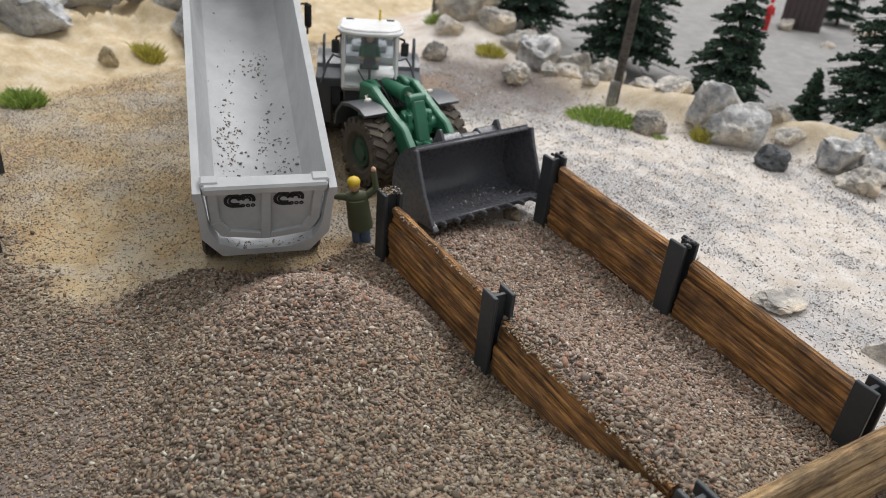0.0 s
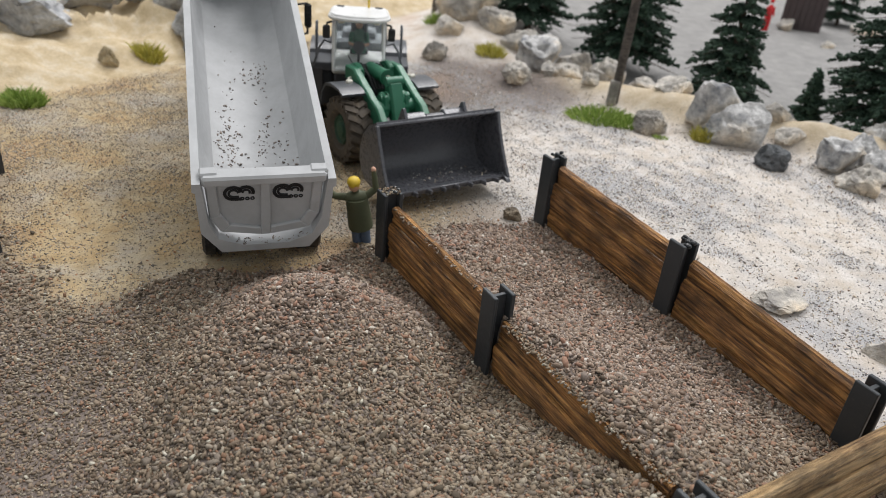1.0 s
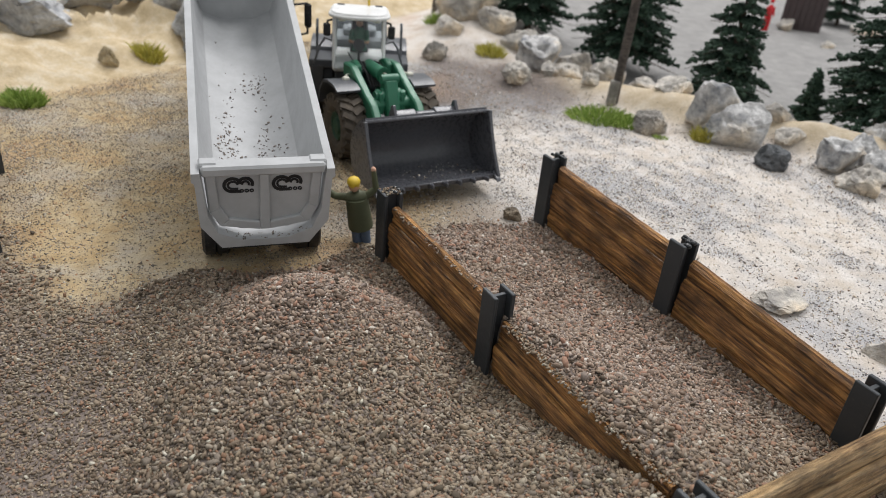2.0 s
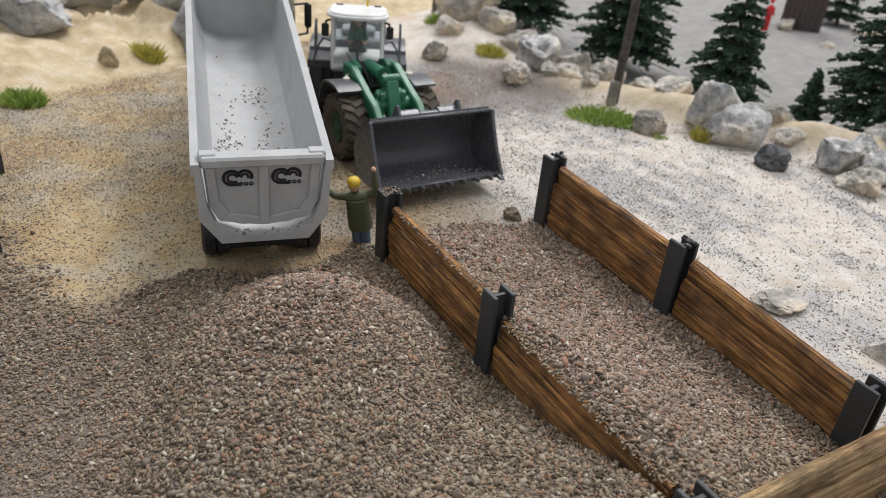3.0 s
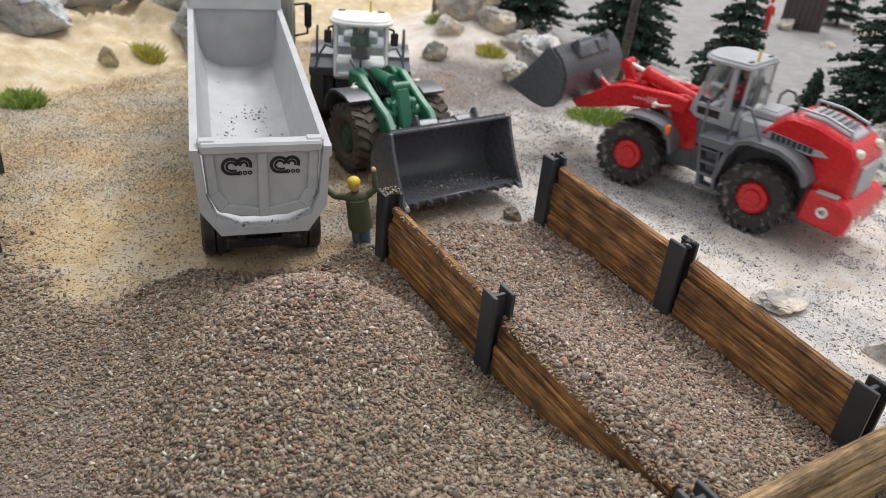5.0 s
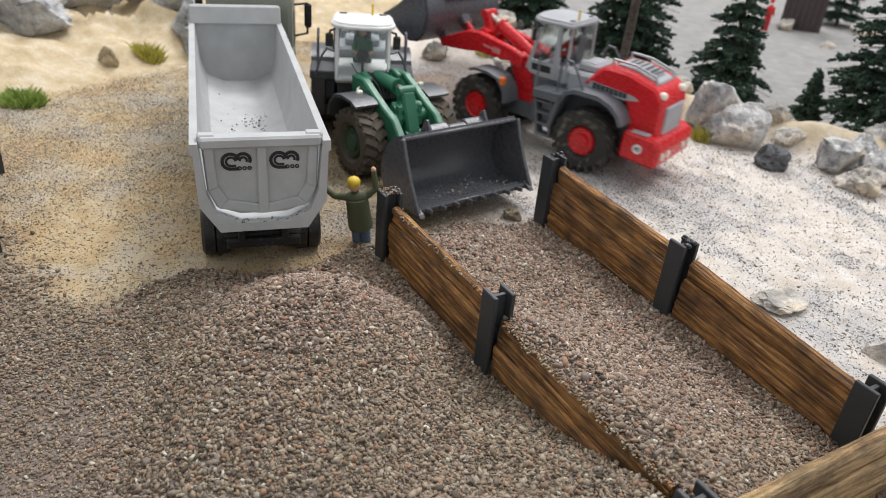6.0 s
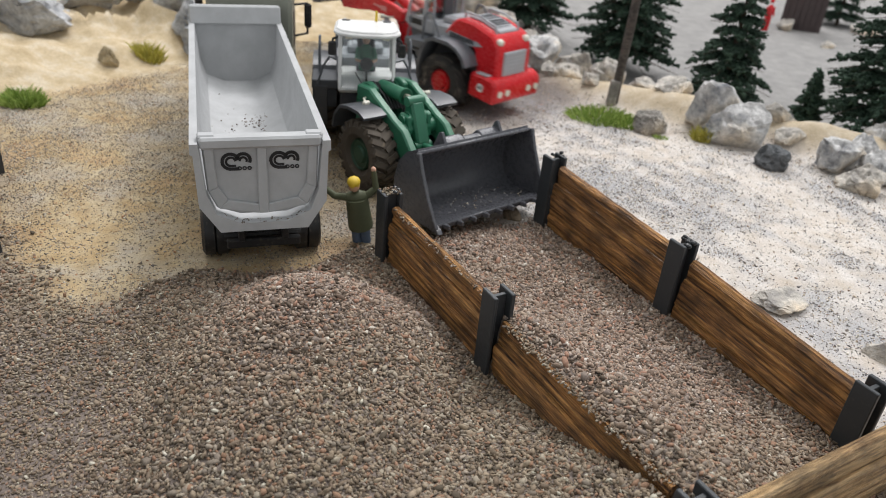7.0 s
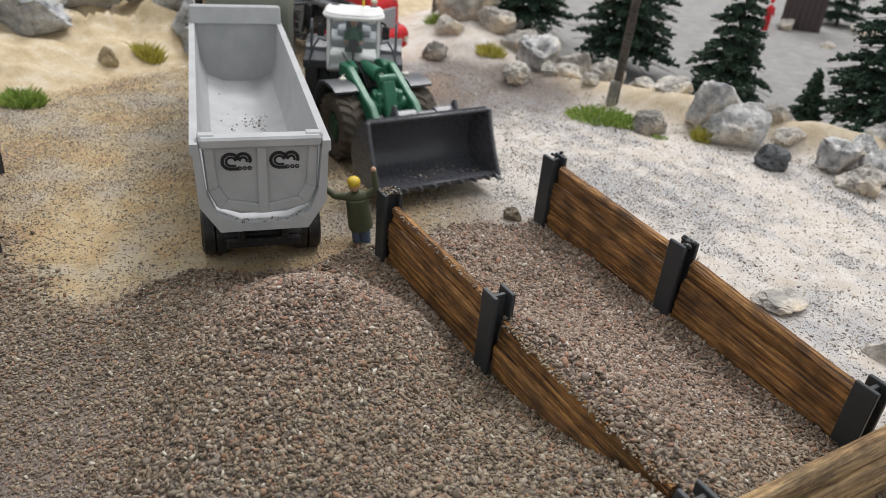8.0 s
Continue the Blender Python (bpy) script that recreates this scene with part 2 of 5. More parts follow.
# ---- mesh helpers ----
def finish(name, bm, material, parent=None, label="", smooth=30):
    bm.transform(Matrix.Scale(MM, 4))
    bmesh.ops.recalc_face_normals(bm, faces=bm.faces)
    me = bpy.data.meshes.new(name)
    for f in bm.faces:
        f.smooth = smooth > 0
    bm.to_mesh(me)
    bm.free()
    if smooth > 0:
        me.set_sharp_from_angle(angle=radians(smooth))
    me.materials.append(material)
    ob = new(name, me)
    if parent is not None:
        ob.parent = parent
    if label:
        ob["label"] = label
    return ob


def part(name, bm, material, parent, label="", smooth=30):
    return finish(name, bm, material, parent, label, smooth)


def box(bm, c, s, bev=0.0, m=None, seg=1):
    """A box round the centre c with sides s."""
    mat = Matrix.Translation(c) @ Matrix.Diagonal((*s, 1))
    if m is not None:
        mat = m @ mat
    vs = bmesh.ops.create_cube(bm, size=1, matrix=mat)["verts"]
    if bev > 0:
        es = {e for v in vs for e in v.link_edges}
        bmesh.ops.bevel(bm, geom=list(es), offset=bev, segments=seg, affect="EDGES", clamp_overlap=True)
    return bm


def prism(bm, pts, y0, y1, bev=0.0, m=None):
    """The outline pts in (x, z), drawn out from y0 to y1."""
    a = [bm.verts.new((x, y0, z)) for x, z in pts]
    b = [bm.verts.new((x, y1, z)) for x, z in pts]
    n = len(pts)
    fs = [bm.faces.new(a), bm.faces.new(b[::-1])]
    for i in range(n):
        fs.append(bm.faces.new((a[i], b[i], b[(i + 1) % n], a[(i + 1) % n])))
    if m is not None:
        bmesh.ops.transform(bm, matrix=m, verts=a + b)
    if bev > 0:
        bmesh.ops.recalc_face_normals(bm, faces=fs)
        es = {e for f in fs for e in f.edges}
        bmesh.ops.bevel(bm, geom=list(es), offset=bev, segments=1, affect="EDGES", clamp_overlap=True)
    return bm


def rod(bm, p, q, r, r2=None, seg=10):
    p, q = Vector(p), Vector(q)
    d = q - p
    m = Matrix.Translation((p + q) / 2) @ d.to_track_quat("Z", "Y").to_matrix().to_4x4()
    bmesh.ops.create_cone(bm, cap_ends=True, segments=seg, radius1=r, radius2=r if r2 is None else r2, depth=d.length, matrix=m)
    return bm


def tube(bm, pts, r, seg=8):
    for a, b in zip(pts, pts[1:]):
        rod(bm, a, b, r, seg=seg)
    for p in pts[1:-1]:
        bmesh.ops.create_icosphere(bm, subdivisions=1, radius=r * 1.03, matrix=Matrix.Translation(p))
    return bm


def lathe(bm, prof, seg=32):
    """The outline prof in (radius, y) turned round the y axis."""
    rings = []
    for r, y in prof:
        rings.append([bm.verts.new((r * math.cos(2 * math.pi * i / seg), y, r * math.sin(2 * math.pi * i / seg))) for i in range(seg)])
    for a, b in zip(rings, rings[1:]):
        for i in range(seg):
            bm.faces.new((a[i], a[(i + 1) % seg], b[(i + 1) % seg], b[i]))
    bm.faces.new(rings[0])
    bm.faces.new(rings[-1][::-1])
    return bm


def shell(bm, pts, y0, y1, t):
    """A bent plate: the open line pts in (x, z), t thick, drawn out from y0 to y1."""
    out = []
    for i, (x, z) in enumerate(pts):
        a, b = pts[max(0, i - 1)], pts[min(len(pts) - 1, i + 1)]
        d = Vector((b[0] - a[0], b[1] - a[1])).normalized()
        out.append((x - d.y * t, z + d.x * t))
    return prism(bm, list(pts) + out[::-1], y0, y1)


def ball(bm, c, s, sub=2):
    bmesh.ops.create_icosphere(bm, subdivisions=sub, radius=1, matrix=Matrix.Translation(c) @ Matrix.Diagonal((*s, 1)))
    return bm


def B():
    return bmesh.new()


def thing(name, m, label, category, group="", kind=""):
    ob = new(name)
    ob.empty_display_size = 0.005
    ob.matrix_basis = m
    return tagged(ob, label, category, group, kind)


# ---- terrain ----
RNG = np.random.default_rng(7)
LATTICE = RNG.random((64, 64))


def vnoise(x, y, cell):
    """Smooth value noise, 0 to 1, one lump every cell millimetres."""
    x, y = np.asarray(x, float) / cell + 1000, np.asarray(y, float) / cell + 1000
    i, j = np.floor(x).astype(int), np.floor(y).astype(int)
    u, v = x - i, y - j
    u, v = u * u * (3 - 2 * u), v * v * (3 - 2 * v)
    L = lambda a, b: LATTICE[a % 64, b % 64]
    return (L(i, j) * (1 - u) + L(i + 1, j) * u) * (1 - v) + (L(i, j + 1) * (1 - u) + L(i + 1, j + 1) * u) * v


def step(x, a, b):
    t = np.clip((np.asarray(x, float) - a) / (b - a), 0, 1)
    return t * t * (3 - 2 * t)


def bump(x, y, cx, cy, r):
    return np.exp(-((x - cx) ** 2 + (y - cy) ** 2) / (r * r))


# the bay: s runs along its walls towards the camera's end, w across from its western to its eastern wall
BAY_O = np.array([-14.0, 162.0])
BAY_U = np.array([0.529, -0.849])
BAY_N = np.array([0.849, 0.529])
BAY_W = 49.5


def bay_sw(x, y):
    dx, dy = np.asarray(x, float) - BAY_O[0], np.asarray(y, float) - BAY_O[1]
    return dx * BAY_U[0] + dy * BAY_U[1], dx * BAY_N[0] + dy * BAY_N[1]


def bay_xy(s, w):
    return BAY_O[0] + s * BAY_U[0] + w * BAY_N[0], BAY_O[1] + s * BAY_U[1] + w * BAY_N[1]


def berm_d(x, y):
    """Distance behind the line of rocks that edges the road; negative on the road."""
    return (np.asarray(x, float) - 60) * 0.44 + (np.asarray(y, float) - 296) * 0.90


def hill_d(x, y):
    return (np.asarray(x, float) + 141) * -0.80 + (np.asarray(y, float) - 272) * 0.52


def height(x, y):
    x, y = np.asarray(x, float), np.asarray(y, float)
    z = 0.9 * (vnoise(x, y, 31) - 0.5) + 0.35 * (vnoise(x, y, 7) - 0.5)
    # hill in the north-west and the dune behind the loaders
    d = hill_d(x, y)
    z = z + 15 * step(d, 0, 95) * (0.7 + 0.6 * vnoise(x, y, 40)) + 4 * step(d, -2, 10) * vnoise(x, y, 13) + step(d, 0, 30) * (7 * np.abs(vnoise(x, y, 26) - 0.5) + 7.0 * np.abs(vnoise(x, y, 12) - 0.5) + 2.0 * np.abs(vnoise(x, y, 5) - 0.5))
    fold = 1 - np.abs(2 * vnoise(0.8 * x + 0.6 * y, 1.6 * (0.8 * y - 0.6 * x), 34) - 1)
    z = z + step(d, 4, 26) * 7.0 * fold ** 4
    z = z + 13 * bump(x, y, 14, 402, 44) * (0.6 + 0.8 * vnoise(x, y, 36))
    # low berm along the road, then the yard
    b = berm_d(x, y)
    z = z + step(x, 5, 40) * (7.5 * np.exp(-((b - 13) / 11.0) ** 2) * (0.45 + 1.1 * vnoise(x, y, 17)) - 3.0 * step(b, 20, 45))
    # gravel: heap beside the bay, its tail, and the fill of the bay
    s, w = bay_sw(x, y)
    out = 1 - step(w, -1.2, 0.2)
    dx, dy = x + 26.5, y - 119
    rr = np.sqrt((dx / np.where(dx < 0, 26.5, 33)) ** 2 + (dy / np.where(dy > 0, 28, 58)) ** 2 + 0.012)
    heap = 17.5 * np.clip(1 - rr, 0, 1) ** 0.82 + 1.6 * bump(x, y, -52, 110, 12) * (vnoise(x, y, 8) - 0.3)
    heap = np.where(heap > 13.0, 13.0 + 3.0 * (1 - np.exp(-(heap - 13.0) / 3.0)), heap) + 8.0 * bump(x, y, 10, 74, 25)
    heap = heap + 8.5 * np.exp(-(w / 13.0) ** 2) * step(s, 70, 108) + 2.0 * np.exp(-(w / 9.0) ** 2) * step(s, 48, 72) + 1.0 * step(-y, -150, -132) * step(-x, -10, 30)
    heap = heap * (0.92 + 0.16 * vnoise(x, y, 11)) * (1 - 0.55 * np.exp(-((w + 1) / 7.0) ** 2) * (1 - step(s, 40, 85)))
    fill = 1.2 + step(s, 0, 66) * (14.5 * np.clip(1 - w / 42.0, 0, 1) ** 1.25) + 1.6 * vnoise(x, y, 12) - 1.0
    fill = fill + 2.2 * bump(x, y, 0, 163, 14) + 1.5 * np.exp(-(w / 9.0) ** 2) * step(s, 5, 30)
    fill = np.minimum(fill, np.where(s > 47, 12.6, 13.5) + 0.22 * np.clip(w, 0, 50))
    inside = step(w, -0.2, 1.2) * (1 - step(w, BAY_W - 1, BAY_W + 1)) * step(s, -12, 4)
    return z + heap * out + np.clip(fill, 0, 30) * inside


def gravel_zone(x, y):
    s, w = bay_sw(x, y)
    inside = step(w, -1, 1) * (1 - step(w, BAY_W - 1.5, BAY_W + 0.5)) * step(s + 6 * (vnoise(x, y, 9) - 0.5), -9, 2)
    edge = np.interp(x, [-130, -105, -90, -82, -69, -66, -60, -45, -31, -21, -14], [168, 152, 138, 130, 131, 141, 146, 150, 155, 165, 169])
    edge = edge + 7 * (vnoise(x, y, 11) - 0.5) + 3 * (vnoise(x, y, 4) - 0.5)
    soft = 3 + 15 * step(-x, 64, 76)
    field = (1 - step((y - edge) / soft, -0.9, 0.5)) * (1 - step(w, -1, 1))
    return np.maximum(inside, field)


def lighter_zone(x, y):
    """Where the stone is lighter and greyer: the crown of the heap and the bay."""
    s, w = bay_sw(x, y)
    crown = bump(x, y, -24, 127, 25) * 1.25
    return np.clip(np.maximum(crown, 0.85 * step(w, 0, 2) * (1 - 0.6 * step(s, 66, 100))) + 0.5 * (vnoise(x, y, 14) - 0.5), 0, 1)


def road_streaks(x, y):
    """Bands of grey dust dragged along the road."""
    s, w = bay_sw(x, y)
    return step(0.45 * vnoise(s * 0.3, w, 5) + 0.35 * vnoise(s * 0.5, w, 17) + 0.4 * vnoise(x, y, 4), 0.36, 0.90)


def brown_zone(x, y):
    return np.clip(bump(x, y, 10, 312, 35) * 3.2 * (0.5 + vnoise(x, y, 12)) - 0.35, 0, 1) * 0.95 + 0.55 * bump(x, y, -22, 178, 16) + 0.6 * bump(x, y, 10, 188, 15)


def make_ground():
    xs = np.unique(np.concatenate([np.arange(-460, -220, 20), np.arange(-220, -112, 2.0), np.arange(-112, 140, 1.0), np.arange(140, 260, 4.0), np.arange(260, 601, 20)]))
    ys = np.unique(np.concatenate([np.arange(-320, 40, 20), np.arange(40, 215, 1.0), np.arange(215, 450, 2.2), np.arange(450, 700, 10.0), np.arange(700, 901, 20)]))
    X, Y = np.meshgrid(xs, ys)
    Z = height(X, Y)
    nx, ny = len(xs), len(ys)
    co = np.stack([X, Y, Z], -1).reshape(-1, 3) * MM
    i = np.arange(nx - 1)[None, :] + nx * np.arange(ny - 1)[:, None]
    faces = np.stack([i, i + 1, i + 1 + nx, i + nx], -1).reshape(-1, 4)
    me = bpy.data.meshes.new("ground")
    me.from_pydata(co.tolist(), [], faces.tolist())
    me.polygons.foreach_set("use_smooth", np.ones(len(faces), bool))
    b = berm_d(X, Y)
    dune = step(hill_d(X, Y), -10, 5)
    zones = {
        "gravel": gravel_zone(X, Y),
        "pale": step(X + 0.25 * (Y - 160) + 14 * (vnoise(X, Y, 23) - 0.5), -10, 34) * (1 - dune),
        "brown": np.clip(brown_zone(X, Y), 0, 1),
        "grey": 0.72 * road_streaks(X, Y) * step(X, 10, 45) * (1 - step(b, -14, -2)),
        "hill": np.maximum(dune, 0.75 * step(b + 9 * (vnoise(X, Y, 15) - 0.5), -4, 7) * (1 - step(b, 26, 34)) * step(X, 30, 60)),
        "yard": step(b + 8 * (vnoise(X, Y, 20) - 0.5), 26, 36) * step(X, 20, 50),
        "wash": (1 - dune) * np.where(b > 2, 0.15, 1.0) * (1 - 0.75 * step(X, 0, 40)),
        "rust": (1 - dune) * (1 - step(X, -30, 10)),
    }
    for name, values in zones.items():
        at = me.attributes.new(name, "FLOAT", "POINT")
        at.data.foreach_set("value", values.reshape(-1).astype(np.float32))
    me.materials.append(M_GROUND)
    return tagged(new("ground", me), "sandy model terrain with gravel heaps and pale dusty road", "ground", kind="structure")


make_ground()
bm = B()
box(bm, (70, 290, -31), (1060, 1220, 30), 1.5)
tagged(finish("baseboard", bm, plastic("plywood", (0.36, 0.25, 0.15), 0.7, 0.1)), "plywood board that carries the model landscape", "board", kind="structure")

ICO = B()
bmesh.ops.create_icosphere(ICO, subdivisions=1, radius=1)
ICO_V = np.array([v.co[:] for v in ICO.verts])
ICO_F = np.array([[v.index for v in f.verts] for f in ICO.faces])
ICO.free()
OCT_V = np.array([(1, 0, 0), (-1, 0, 0), (0, 1, 0), (0, -1, 0), (0, 0, 1), (0, 0, -1)], float)
OCT_F = np.array([(0, 2, 4), (2, 1, 4), (1, 3, 4), (3, 0, 4), (2, 0, 5), (1, 2, 5), (3, 1, 5), (0, 3, 5)])


def strew(name, x, y, z, size, material, label, category, rng, flat=0.62, parent=None, coarse=False):
    """Loose grains: one angular stone at each place, turned at random."""
    n = len(x)
    base_v, base_f = (OCT_V, OCT_F) if coarse else (ICO_V, ICO_F)
    nv, nf = len(base_v), len(base_f)
    v = base_v[None] * (1 + rng.uniform(-0.28, 0.28, (n, nv, 1)))
    v = v * np.stack([rng.uniform(1.0, 1.65, n), rng.uniform(0.6, 0.95, n), rng.uniform(flat * 0.75, flat * 1.25, n)], -1)[:, None, :]
    q = rng.normal(size=(n, 4)) * np.array([1.0, 0.35, 0.35, 1.0])
    q /= np.linalg.norm(q, axis=1)[:, None]
    a, b, c, d = q.T
    R = np.stack([1 - 2 * (c * c + d * d), 2 * (b * c - a * d), 2 * (b * d + a * c), 2 * (b * c + a * d), 1 - 2 * (b * b + d * d), 2 * (c * d - a * b),
                  2 * (b * d - a * c), 2 * (c * d + a * b), 1 - 2 * (b * b + c * c)], -1).reshape(n, 3, 3)
    v = np.einsum("nij,nkj->nki", R, v) * size[:, None, None] * 0.5
    v = (v + np.stack([x, y, z], -1)[:, None, :]) * MM
    f = (base_f[None] + nv * np.arange(n)[:, None, None]).reshape(-1)
    me = bpy.data.meshes.new(name)
    me.vertices.add(nv * n)
    me.vertices.foreach_set("co", v.reshape(-1))
    me.loops.add(len(f))
    me.loops.foreach_set("vertex_index", f.astype(np.int32))
    me.polygons.add(nf * n)
    me.polygons.foreach_set("loop_start", np.arange(0, len(f), 3, dtype=np.int32))
    me.update()
    me.validate()
    me.materials.append(material)
    ob = new(name, me)
    if parent is not None:
        ob.parent = parent
        return ob
    return tagged(ob, label, category, kind="stuff")


def make_gravel():
    rng = np.random.default_rng(3)
    n = 200000
    x, y = rng.uniform(-115, 92, n), rng.uniform(50, 205, n)
    keep = rng.random(n) < gravel_zone(x, y) ** 1.4 * (1 - 0.25 * step(-x, 52, 62))
    s, w = bay_sw(x, y)
    keep &= ~((np.abs(w) < 1.0) & (s > -2) & (s < 96)) & (np.abs(w - BAY_W) > 0.9)
    x, y = x[keep], y[keep]
    finer = step(-x, 42, 60) * step(-y, -150, -60)
    size = np.clip(rng.lognormal(-0.36, 0.30, len(x)), 0.34, 1.7) * (1 - 0.38 * finer)
    z = height(x, y) + size * rng.uniform(-0.05, 0.36, len(x))
    # grains that lie on the planks and on one post
    s, w = np.concatenate([rng.uniform(3, 46, 90), rng.uniform(52, 96, 420)]), rng.normal(0.1, 0.55, 510)
    gx, gy = bay_xy(s, w)
    s2, w2 = rng.uniform(-2, 2, 60), rng.uniform(-2, 2, 60)
    hx, hy = bay_xy(s2, w2)
    x, y = np.concatenate([x, gx, hx]), np.concatenate([y, gy, hy])
    z = np.concatenate([z, np.full(90, 15.2), np.full(420, 13.1) + rng.uniform(-0.1, 0.5, 420), np.full(60, 18.6)])
    size = np.concatenate([size, rng.uniform(0.4, 0.8, 570)])
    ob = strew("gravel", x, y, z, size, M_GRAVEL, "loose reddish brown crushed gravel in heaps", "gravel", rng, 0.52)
    at = ob.data.attributes.new("lighter", "FLOAT", "POINT")
    at.data.foreach_set("value", np.repeat(np.clip(lighter_zone(x, y) + rng.normal(0, 0.15, len(x)), 0, 1), len(ICO_V)).astype(np.float32))
    # pale grit on the road
    n = 300000
    x, y = rng.uniform(-60, 190, n), rng.uniform(95, 335, n)
    road = step(x + 0.25 * (y - 160), -12, 20)
    dens = 0.75 * (1 - 0.88 * np.clip(brown_zone(x, y), 0, 1)) * road * (0.22 + 0.95 * road_streaks(x, y)) * (0.3 + vnoise(x, y, 5))
    keep = (gravel_zone(x, y) < 0.5) & (rng.random(n) < dens) & (berm_d(x, y) < -2 + 9 * rng.random(n))
    x, y = x[keep], y[keep]
    size = np.clip(rng.lognormal(-0.86, 0.36, len(x)), 0.22, 1.2)
    strew("road_grit", x, y, height(x, y) + size * 0.08, size, M_SPECK, "pale and grey grit scattered over the road", "grit", rng, 0.5, None, True)
    # brown grit on the sand and on the dusty track
    n = 330000
    x, y = rng.uniform(-165, 50, n), rng.uniform(100, 360, n)
    left = 1 - step(x + 0.25 * (y - 160), -15, 15)
    dens = left * 1.0 * (0.26 + 1.15 * vnoise(x, y, 19) * (0.3 + vnoise(x, y, 47))) * (0.35 + vnoise(x, y, 6)) + 0.22 * np.clip(brown_zone(x, y), 0, 1)
    keep = (rng.random(n) < dens) & (gravel_zone(x, y) < 0.8) & (hill_d(x, y) < -8 + 9 * rng.random(n))
    x, y = x[keep], y[keep]
    size = np.clip(rng.lognormal(-0.98, 0.38, len(x)), 0.2, 1.2)
    strew("sand_grit", x, y, height(x, y) + size * 0.06, size, M_GRIT, "dark and brown grit scattered over the sand", "grit", rng, 0.5, None, True)


make_gravel()


# ---- the bay of planks and posts ----
def at(s, w, z=0, turn=0.0, dip=0.0):
    x, y = bay_xy(s, w)
    return P(x, y, z, 0, dip, math.degrees(math.atan2(BAY_U[1], BAY_U[0])) + turn)


def plank_mesh(name, length, high, thick, seed):
    """A rough board: its faces are split along the fibres into raised and sunken strips."""
    rng = random.Random(seed)
    bm = B()
    k, lv, t2 = 16, max(5, int(high / 0.9)), thick / 2
    zs = [0.5 + (high - 1.0) * j / lv + (rng.uniform(-0.2, 0.2) if 0 < j < lv else 0) for j in range(lv + 1)]
    relief = [[rng.uniform(-0.42, 0.14) for _ in zs] for _ in range(2)]
    slope = [[rng.uniform(-0.25, 0.25) for _ in zs] for _ in range(2)]
    rows = []
    for i in range(k + 1):
        f = i / k
        u = length * f
        wob, sag = rng.uniform(-0.07, 0.07), rng.uniform(-0.12, 0.12)
        front = [(u, -t2 + relief[0][j] * -1 + 0.1 * math.sin(6 * f + j) + wob, z + slope[0][j] * math.sin(3 * f + j) * (0 < j < lv)) for j, z in enumerate(zs)]
        back = [(u, t2 + relief[1][j] + wob, z) for j, z in enumerate(zs)]
        rows.append([(u, -t2 + 0.6, 0), *front, (u, -t2 + 0.55, high + sag), (u, 0, high + sag * 0.4 + 0.05), (u, t2 - 0.5, high + sag), *back[::-1], (u, t2 - 0.6, 0)])
    n = len(rows[0])
    vs = [[bm.verts.new(p) for p in r] for r in rows]
    for a, b in zip(vs, vs[1:]):
        for j in range(n):
            bm.faces.new((a[j], a[(j + 1) % n], b[(j + 1) % n], b[j]))
    bm.faces.new(vs[0])
    bm.faces.new(vs[-1][::-1])
    return bm


def plank_wall(m, length, lifts, thick, label, material=None, seed=1):
    """A run of boards on edge, one over the other."""
    root = thing("retaining_wall", m, label, "retaining wall", "retaining walls of the bay")
    z = -3.0
    for k, h in enumerate(lifts):
        p = part("plank", plank_mesh("plank", length, h + 0.15, thick * (1.0 - 0.1 * (k % 2)), seed * 10 + k), material or M_WOOD, root, smooth=20)
        p.location = (0, (random.Random(seed * 7 + k).uniform(-0.2, 0.2) + (0.2, -0.45, 0.6)[k % 3]) * MM, z * MM)
        z += h
    return root


def post(m, tall=19.0, glue=0):
    """An H-shaped steel section: two flanges and a web, sunk 3 mm."""
    root = thing("wall_post", m, "anthracite H-section post holding the wooden planks", "post", "posts of the retaining walls")
    bm = B()
    for y in (-2.0, 2.0):
        box(bm, (0, y, tall / 2 - 1.5), (4.6, 0.9, tall + 3), 0.15)
    part("flange", bm, M_POST, root)
    bm = B()
    box(bm, (0, 0, tall / 2 - 1.8), (0.9, 3.1, tall + 2.2), 0.1)
    part("web", bm, M_POST, root)
    if glue:
        # lumps of glue left on the head
        rng = random.Random(glue)
        bm = B()
        for _ in range(7):
            r = rng.uniform(0.35, 0.8)
            ball(bm, (rng.uniform(-1.6, 1.6), rng.uniform(-0.6, 2.9), tall - 0.1 + rng.uniform(-0.3, 0.45)), (r * rng.uniform(0.8, 1.5), r, r * 0.75), 2)
        part("glue_lump", bm, M_GLUE, root, "glossy black lump of glue")
    return root


PLANKS = [7.6, 7.0, 4.9]
plank_wall(at(2.2, BAY_W, 2.4, 0, 2.6), 44.0, PLANKS, 2.2, "dark stained wooden planks between black posts", seed=1)
plank_wall(at(50.6, BAY_W, 0.2, 0, 4.6), 44.0, PLANKS, 2.2, "dark stained wooden planks along the road", seed=2)
plank_wall(at(2.2, 0), 44.0, [7.2, 6.6, 4.4], 2.0, "weathered brown planks with gravel against them", seed=3)
plank_wall(at(50.6, 0, -0.6), 46.0, [6.0, 5.6, 5.0], 2.0, "brown planks half buried in gravel", seed=4)
for s, w, tall, glue in ((0, BAY_W, 21, 1), (48.4, BAY_W, 20, 2), (96, BAY_W + 0.6, 15.5, 0), (0, 0, 18.5, 3), (48.4, 0, 19, 0), (101, 0.4, 16, 0)):
    post(at(s, w), tall, glue)
plank_wall(at(105.5, 3.5, 0, 90), 54.0, PLANKS, 2.4, "pale raw wooden planks closing the bay", M_WOOD_PALE, 5)
